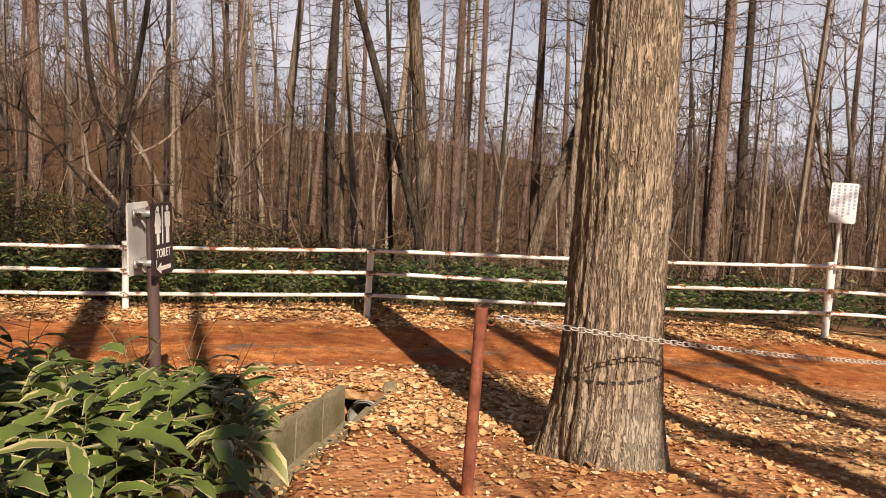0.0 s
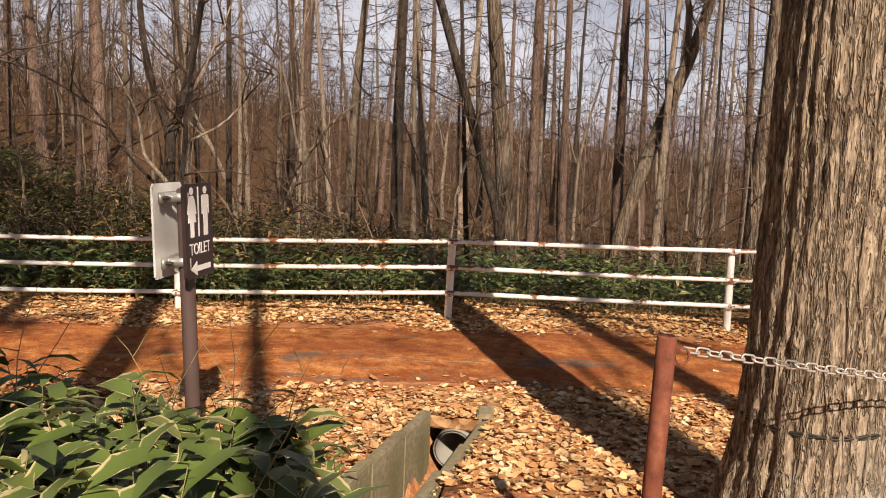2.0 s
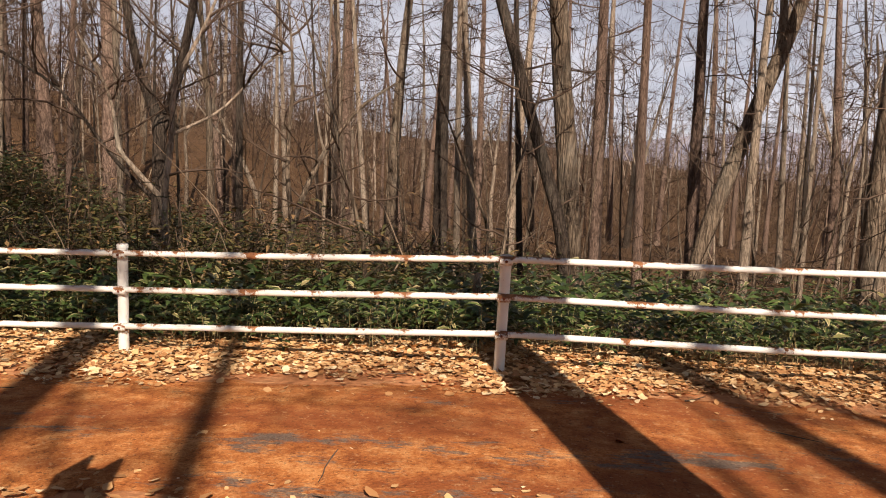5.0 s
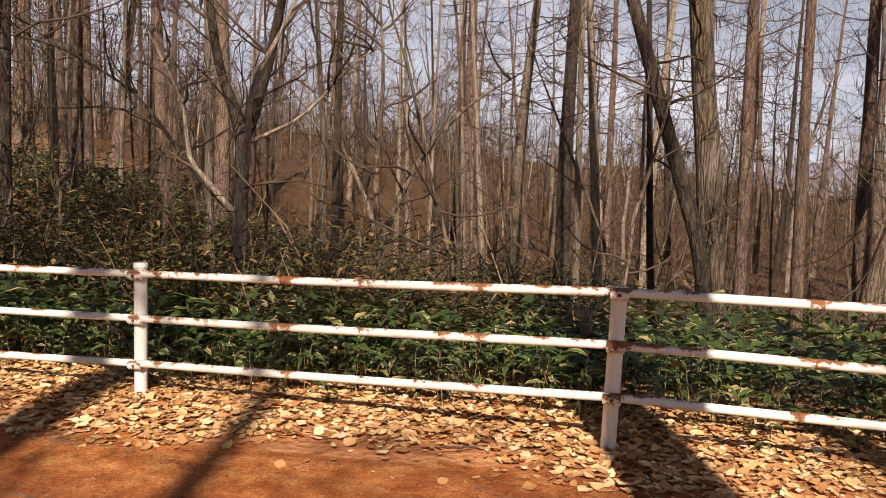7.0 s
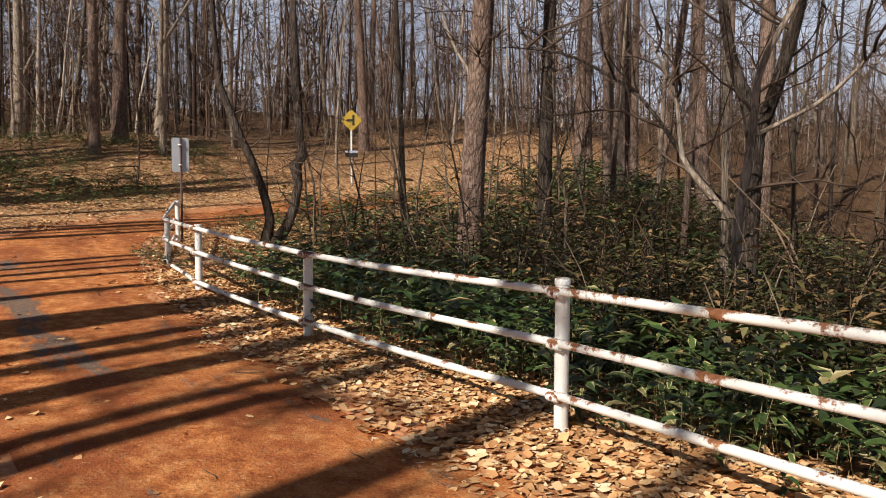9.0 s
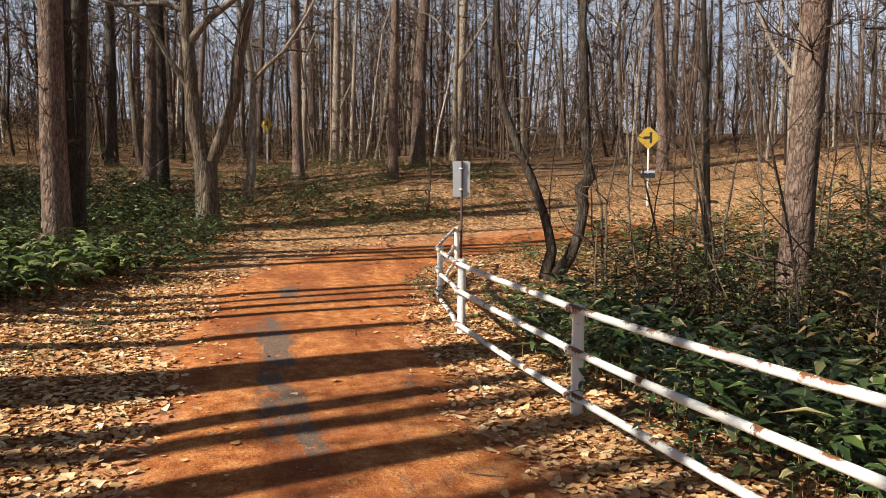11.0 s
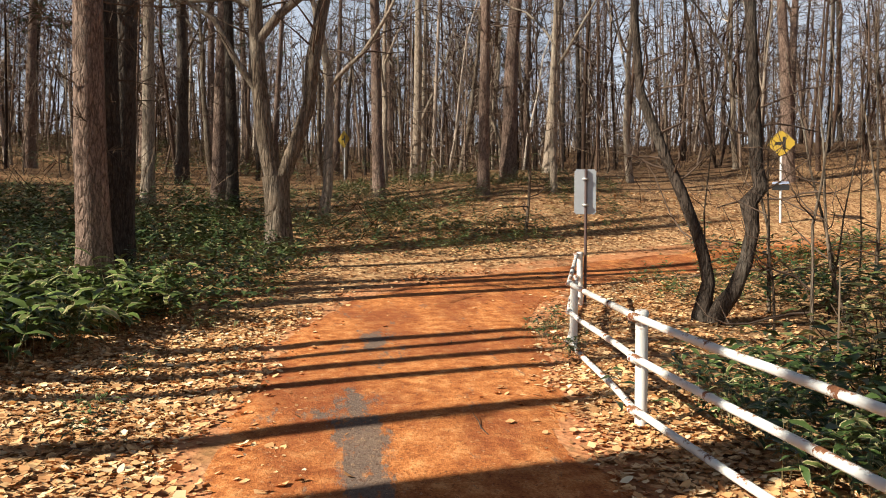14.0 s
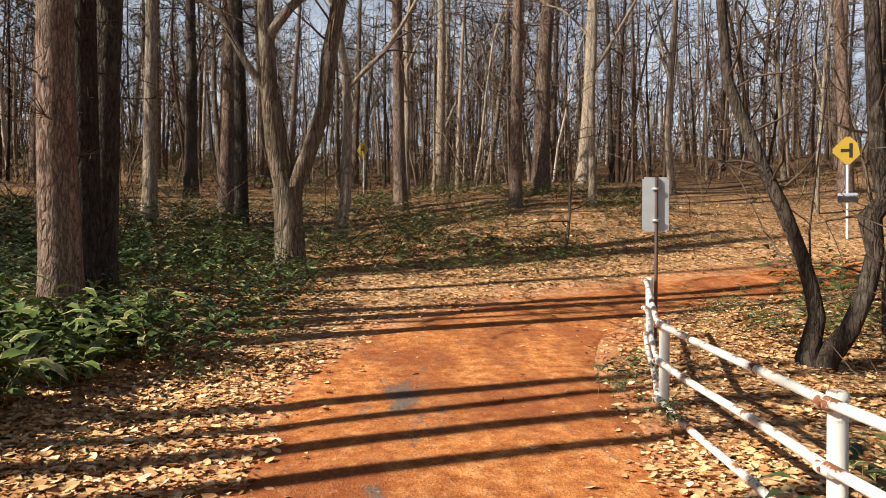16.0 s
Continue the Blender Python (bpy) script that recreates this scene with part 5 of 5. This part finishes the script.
stump(0.87, 9.1, 0.62)
fork_tree()
crooked_tree()
leaning_trees()

# ---------------------------------------------------------------- bamboo grass
def leaf_blade(geo, rng, base, way, length, width, droop, rows=4):
    way = Vector(way).normalized()
    across = way.cross(Vector((0, 0, 1)))
    across = (across if across.length > 1e-3 else Vector((1, 0, 0))).normalized()
    tilt = rng.uniform(-0.5, 0.5)
    p = Vector(base)
    pts, val = [], []
    for k in range(rows):
        s = k / (rows - 1)
        w = width * (0.32, 0.95, 0.8, 0.05)[k] if rows == 4 else width * (0.3, 1.0, 0.04)[k]
        normal = across.cross(way).normalized()
        side = (across + normal * tilt).normalized()
        pts += [p - side * w / 2 + normal * w * 0.12, p, p + side * w / 2 + normal * w * 0.12]
        val += [1.0, 0.0, 1.0]
        p = p + way * length / (rows - 1)
        way = (way + Vector((0, 0, -droop))).normalized()
    f = []
    for k in range(rows - 1):
        for c in (0, 1):
            i = k * 3 + c
            f.append((i, i + 1, i + 4, i + 3))
    geo.add([tuple(q) for q in pts], f, val)


def small_leaf(geo, rng, base, way, length, width, droop):
    """A folded leaf of two faces, for the mass of foliage further off."""
    way = Vector(way).normalized()
    across = way.cross(Vector((0, 0, 1)))
    across = (across if across.length > 1e-3 else Vector((1, 0, 0))).normalized()
    normal = across.cross(way).normalized()
    side = (across + normal * rng.uniform(-0.5, 0.5)).normalized()
    p = Vector(base)
    mid, tip = p + way * length * 0.45, p + way * length - Vector((0, 0, droop * length * 0.6))
    geo.add([tuple(p), tuple(mid - side * width / 2 + normal * width * 0.1), tuple(mid + normal * width * -0.1), tuple(mid + side * width / 2 + normal * width * 0.1), tuple(tip)], [(0, 2, 4, 1), (0, 3, 4, 2)], (0.2, 1.0, 0.0, 1.0, 0.4))


def sasa_clump(rng, stems=8, spread=0.26, tall=0.5, rows=4, big=1.0, most=7):
    leaves, stalks = Geo(), Geo()
    for _ in range(stems):
        x, y = rng.gauss(0, spread), rng.gauss(0, spread)
        h = tall * rng.uniform(0.55, 1.2)
        lean = Vector((rng.gauss(0, 0.22), rng.gauss(0, 0.22), 1)).normalized()
        top = Vector((x, y, 0)) + lean * h
        tube(stalks, [(x, y, -0.05), tuple((Vector((x, y, 0)) + top) / 2), tuple(top)], [0.0035, 0.003, 0.002], 3)
        k = rng.randint(4, most)
        a0 = rng.uniform(0, 6.283)
        for i in range(k):
            a = a0 + i * 2.4 + rng.gauss(0, 0.3)
            up = rng.uniform(-0.1, 0.75)
            at = top - lean * (h * 0.15 * i * rng.uniform(0.3, 1.0))
            size = rng.uniform(0.13, 0.22) * big, rng.uniform(0.042, 0.062) * big, rng.uniform(0.2, 0.55)
            if rows > 2:
                leaf_blade(leaves, rng, at, (math.cos(a), math.sin(a), up), *size, rows)
            else:
                small_leaf(leaves, rng, at, (math.cos(a), math.sin(a), up), *size)
    return leaves, stalks


CLUMPS, EDGED = [], []
for i in range(18):
    lv, st = sasa_clump(random.Random(500 + i)) if i < 9 else sasa_clump(random.Random(500 + i), 9, 0.24, 0.47, 4, 1.35, 8)
    mat = SASA if i < 9 else SASA_EDGED_SUNLIT
    (CLUMPS if i < 9 else EDGED).append((lv, st, lv.mesh("foliage", mat, "rim"), st.mesh("stalk_cluster", STEM)))


def put_clump(r, x, y, size, label="bamboo grass clump with broad dark green leaves", edged=False):
    _, _, lm, sm = (EDGED if edged else CLUMPS)[r.randrange(9)]
    ob = thing("bamboo_grass", label, "bamboo grass", "bamboo grass clumps", pose(x, y, ground_at(x, y), 0, 0, r.uniform(0, 360)))
    ob.scale = (size, size, size)
    tagged(part("foliage", lm, None, ob), kind="stuff")
    tagged(part("stalk_cluster", sm, None, ob), kind="stuff")


r = random.Random(91)
clump_count = 0
# beside the ditch, where the walk begins
for _ in range(75):
    x, y = r.uniform(-2.9, 0.3), r.uniform(1.0, 3.35)
    if (x > -0.95 and y > 2.5) or ditch_distance(np.array(x), np.array(y)) < 0.34:
        continue
    put_clump(r, x, y, r.uniform(0.75, 1.15), "bamboo grass clump with broad pale-edged green leaves", True)
for x, y, s in ((-0.75, 2.6, 0.7), (-0.45, 2.55, 0.62), (-0.15, 2.5, 0.6), (0.12, 2.6, 0.5), (-0.9, 2.9, 0.62), (-0.55, 2.85, 0.55), (-0.2, 2.9, 0.48), (0.15, 2.95, 0.4), (0.28, 3.1, 0.36), (-0.75, 3.7, 0.36), (-0.55, 3.85, 0.32), (-0.25, 3.45, 0.34), (-0.95, 3.4, 0.4)):
    put_clump(r, x, y, s, "small bamboo grass tuft with pale-edged leaves", True)
# along the fence foot
for _ in range(150):
    x = r.uniform(-8.3, 4.2)
    put_clump(r, x, 8.45 + abs(r.gauss(0, 0.55)), r.uniform(0.5, 0.85))
# left of the path further on
for _ in range(85):
    x = r.uniform(-12.8, -8.7)
    y = r.uniform(1.0, 3.0 + 0.26 * (-8.7 - x))
    put_clump(r, x, y, r.uniform(0.8, 1.25), "tall bamboo grass clump with broad pale-edged leaves", True)
for x, y, s in ((-7.6, 4.45, 0.4), (-8.3, 4.35, 0.35), (-9.4, 4.3, 0.4), (-6.7, 4.2, 0.35), (-10.0, 8.15, 0.45), (-10.9, 8.2, 0.55), (-9.7, 8.1, 0.4), (-11.3, 8.5, 0.5), (-10.7, 8.05, 0.4), (-12.4, 4.7, 0.5), (-11.6, 4.5, 0.45)):
    put_clump(r, x, y, s)


def sasa_carpet():
    """The unbroken cover of bamboo grass behind the fence and in the far wood."""
    r = random.Random(93)
    small = []
    for i in range(8):
        lv, st = sasa_clump(random.Random(600 + i), stems=6, spread=0.32, tall=0.5, rows=2, big=1.0)
        small.append(lv.arrays())
    out = Geo()
    spots = []
    while len(spots) < 950:
        x, y = r.uniform(-13, 14), 8.7 + 14 * r.random() ** 1.4
        if x < -8.8 and y < 12.0:
            continue
        if r.random() < 0.25 + 0.5 * smoothstep(2, 8, x) and y > 9.6:
            continue
        spots.append((x, y, r.uniform(0.8, 1.35)))
    while len(spots) < 1250:
        x, y = r.gauss(-9.0, 4.0), r.uniform(12.5, 22)
        spots.append((x, y, r.uniform(1.0, 1.6)))
    while len(spots) < 2350:
        x, y = r.uniform(-23, -12.0), r.uniform(-6, 9)
        if road_gap(x, y) < 2.6 or (y > 5.2 and r.random() < 0.8):
            continue
        spots.append((x, y, r.uniform(0.7, 1.15)))
    while len(spots) < 2470:
        x, y = r.uniform(-19, -12.5), r.uniform(10.5, 17)
        if road_gap(x, y) < 2.0:
            continue
        spots.append((x, y, r.uniform(0.5, 0.9)))
    while len(spots) < 2620:
        x, y = r.uniform(-60, -30), r.uniform(-16, 14)
        spots.append((x, y, r.uniform(0.9, 1.6)))
    while len(spots) < 2880:
        x, y = r.uniform(-28, -18), r.uniform(-4, 11)
        if road_gap(x, y) < 1.2 or ripple(x, y, 1.6, 3.0) < -0.15:
            continue
        spots.append((x, y, r.uniform(0.45, 0.8)))
    while len(spots) < 3320:
        x, y = r.uniform(-28, -18.5), r.uniform(4.5, 14)
        if road_gap(x, y) > 2.4 and ripple(x, y, 1.3, 5.0) > -0.15:
            spots.append((x, y, r.uniform(0.45, 0.8)))
    for x, y, s in spots:
        p, f, v = small[r.randrange(8)]
        yaw = r.uniform(0, 6.283)
        c, sn = math.cos(yaw) * s, math.sin(yaw) * s
        out.add(np.stack([p[:, 0] * c - p[:, 1] * sn + x, p[:, 0] * sn + p[:, 1] * c + y, p[:, 2] * s + ground_at(x, y)], -1), f, v)
    tagged(new("bamboo_grass_carpet", out.mesh("bamboo_grass_carpet", SASA, "rim")), "dense dark green cover of bamboo grass under the trees", "bamboo grass", kind="stuff")


sasa_carpet()


def undergrowth():
    """Leafy evergreen shrubs standing in the bamboo grass behind the fence."""
    r = random.Random(95)
    leaves, wood = [], []
    for i in range(7):
        q = random.Random(700 + i)
        lv, st = Geo(), Geo()
        for _ in range(9):
            a = q.uniform(0, 6.283)
            path = wander(q, (q.gauss(0, 0.2), q.gauss(0, 0.2), -0.1), (math.cos(a) * 0.4, math.sin(a) * 0.4, 1), q.uniform(0.8, 1.7), 6, 0.16)
            shoot(st, path, taper(0.009, 7, 0.4), q.uniform(0, 6.283))
            for _ in range(24):
                c = along(path, q.uniform(0.25, 1.0)) + np.array([q.gauss(0, 0.13), q.gauss(0, 0.13), q.gauss(0, 0.09)])
                an = q.uniform(0, 6.283)
                small_leaf(lv, q, c, (math.cos(an), math.sin(an), q.uniform(-0.3, 0.4)), q.uniform(0.08, 0.17), q.uniform(0.028, 0.05), q.uniform(0.1, 0.5))
        leaves.append(lv.arrays())
        wood.append(st.arrays())
    out, sticks = Geo(), Geo()
    spots = []
    while len(spots) < 330:
        x, y = r.uniform(-13.0, 1.0), 9.9 + 9 * r.random() ** 1.2
        if x < -9.2 or (x < -8.0 and y < 13.0) or r.random() > 0.35 + 0.65 * smoothstep(0.5, -3.5, x) or ripple(x, y, 1.5, 2.0) < -0.35 or any(math.hypot(x - a, y - b) < 0.5 for a, b in placed):
            continue
        spots.append((x, y, r.uniform(0.6, 1.15)))
    while len(spots) < 400:
        spots.append((r.uniform(-60, -38), r.uniform(-14, 4), r.uniform(0.9, 1.5)))
    for x, y, s in spots:
        i, yaw = r.randrange(7), r.uniform(0, 6.283)
        c, sn = math.cos(yaw) * s, math.sin(yaw) * s
        for geo, (p, f, v) in ((out, leaves[i]), (sticks, wood[i])):
            geo.add(np.stack([p[:, 0] * c - p[:, 1] * sn + x, p[:, 0] * sn + p[:, 1] * c + y, p[:, 2] * s + ground_at(x, y)], -1), f, v)
    tagged(new("undergrowth", out.mesh("undergrowth", THICKET)), "olive green leafy thicket behind the fence", "shrubs", kind="stuff")
    tagged(new("undergrowth_stems", sticks.mesh("undergrowth_stems", BRUSH)), "thin brown stems of the leafy thicket", "shrubs", kind="stuff")


undergrowth()

# ---------------------------------------------------------------- dry stalks and fallen twigs
r = random.Random(97)
for k in range(22):
    x, y = r.uniform(-1.6, 0.35), r.uniform(2.0, 3.7)
    a = r.uniform(0, 6.283)
    g = Geo()
    path = wander(r, (0, 0, -0.03), (math.cos(a) * 0.6, math.sin(a) * 0.6, 1), r.uniform(0.55, 1.15), 8, 0.10, -0.05)
    tube(g, path, taper(0.0042, 9, 0.35), 4)
    for _ in range(r.randint(0, 3)):
        tube(g, wander(r, along(path, r.uniform(0.35, 0.9)), (r.gauss(0, 1), r.gauss(0, 1), 0.6), r.uniform(0.12, 0.4), 4, 0.12, -0.03), taper(0.0028, 5, 0.4), 3)
    ob = new("dry_stalk", g.mesh("dry_stalk", STEM if k % 3 else TWIG))
    ob.location = (x, y, ground_at(x, y))
    tagged(ob, "thin arching dry stalk among the bamboo grass", "dry stalk", "dry stalks")
for k in range(26):
    x = r.uniform(-12, 4)
    y = r.choice((r.uniform(4.2, 5.4), r.uniform(7.4, 8.2), r.uniform(5.4, 7.4)))
    a = r.uniform(0, 6.283)
    g = Geo()
    path = wander(r, (0, 0, 0.012), (math.cos(a), math.sin(a), 0.02), r.uniform(0.12, 0.5), 5, 0.12, 0.0)
    path[:, 2] = np.abs(path[:, 2] - 0.012) * 0.4 + 0.012
    tube(g, path, taper(0.006, 6, 0.4), 5)
    ob = new("fallen_twig", g.mesh("fallen_twig", TWIG))
    ob.location = (x, y, ground_at(x, y))
    tagged(ob, "small broken twig lying on the ground", "twig", "fallen twigs")

# ---------------------------------------------------------------- fallen leaves
def leaf_litter():
    r = np.random.RandomState(17)

    def field(k, x0, x1, y0, y1):
        return r.uniform(x0, x1, k), r.uniform(y0, y1, k)

    xs, ys = [], []
    for k, area in ((32000, (-9.5, 7.5, 7.0, 8.75)), (15000, (-3.5, 4.0, 3.2, 5.65)), (30000, (-13, -3.4, 3.2, 5.8)), (1500, (-1.5, 5.5, -1.2, 4.2)), (16000, (-0.6, 6.0, 0.2, 5.6)), (12000, (-17, -8.8, 7.3, 11.8)), (2600, (-13, 7, 5.2, 7.4)), (13000, (-24, -12, 2.5, 17)), (2200, (2.0, 9.0, 2.0, 5.5))):
        x, y = field(k, *area)
        xs.append(x)
        ys.append(y)
    small = np.concatenate([np.full(len(q), i == 4) for i, q in enumerate(xs)])
    x, y = np.concatenate(xs), np.concatenate(ys)
    gap = road_off(x, y) - np.interp(x, ROAD_X, ROAD_W)
    keep = r.rand(len(x)) < np.clip(0.05 + (gap + 0.15 + 0.25 * ripple(x, y, 0.6, 6.0)) / 0.45, 0.035, 1)
    keep &= ditch_distance(x, y) > 0.25
    keep &= np.hypot(x - 2.52, y - 2.86) > 0.42
    x, y, small = x[keep], y[keep], small[keep]
    k = len(x)
    z = height(x, y) + 0.006 + 0.02 * r.rand(k)
    length, width = 0.024 + 0.07 * r.rand(k) ** 1.4, r.uniform(0.5, 0.88, k)
    length = np.where(small, length * 0.45, length)
    yaw, tip, roll = r.uniform(0, 6.283, k), r.normal(0, 0.2, k), r.normal(0, 0.24, k)
    fold = r.uniform(-0.25, 0.45, k)
    shape = np.array([(-0.5, 0, 0), (-0.30, 0.26, 0.25), (0.18, 0.50, -0.2), (0.5, 0, 0), (0.08, -0.44, 0.3), (-0.24, -0.38, -0.15), (0.0, 0, 1.0)])
    p = np.zeros((k, 7, 3))
    p[..., 0] = shape[None, :, 0] * length[:, None]
    p[..., 1] = shape[None, :, 1] * (length * width)[:, None]
    p[..., 2] = shape[None, :, 2] * (-fold * length * 0.4)[:, None] + np.abs(shape[None, :, 0]) * (r.uniform(-0.1, 0.35, k) * length)[:, None]
    c, s = np.cos(roll)[:, None], np.sin(roll)[:, None]
    p[..., 1], p[..., 2] = p[..., 1] * c - p[..., 2] * s, p[..., 1] * s + p[..., 2] * c
    c, s = np.cos(tip)[:, None], np.sin(tip)[:, None]
    p[..., 0], p[..., 2] = p[..., 0] * c - p[..., 2] * s, p[..., 0] * s + p[..., 2] * c
    c, s = np.cos(yaw)[:, None], np.sin(yaw)[:, None]
    p[..., 0], p[..., 1] = p[..., 0] * c - p[..., 1] * s, p[..., 0] * s + p[..., 1] * c
    p += np.stack([x, y, z], -1)[:, None, :]
    i = np.arange(k)[:, None] * 7
    f = np.concatenate([i + np.array((0, 6, 2, 1)), i + np.array((0, 5, 4, 6)), i + np.array((6, 4, 3, 2))])
    geo = Geo()
    geo.add(p.reshape(-1, 3), f)
    tagged(new("fallen_leaves", geo.mesh("fallen_leaves", LITTER)), "drifts of dry tan oak leaves beside the path", "leaves", kind="stuff")


leaf_litter()
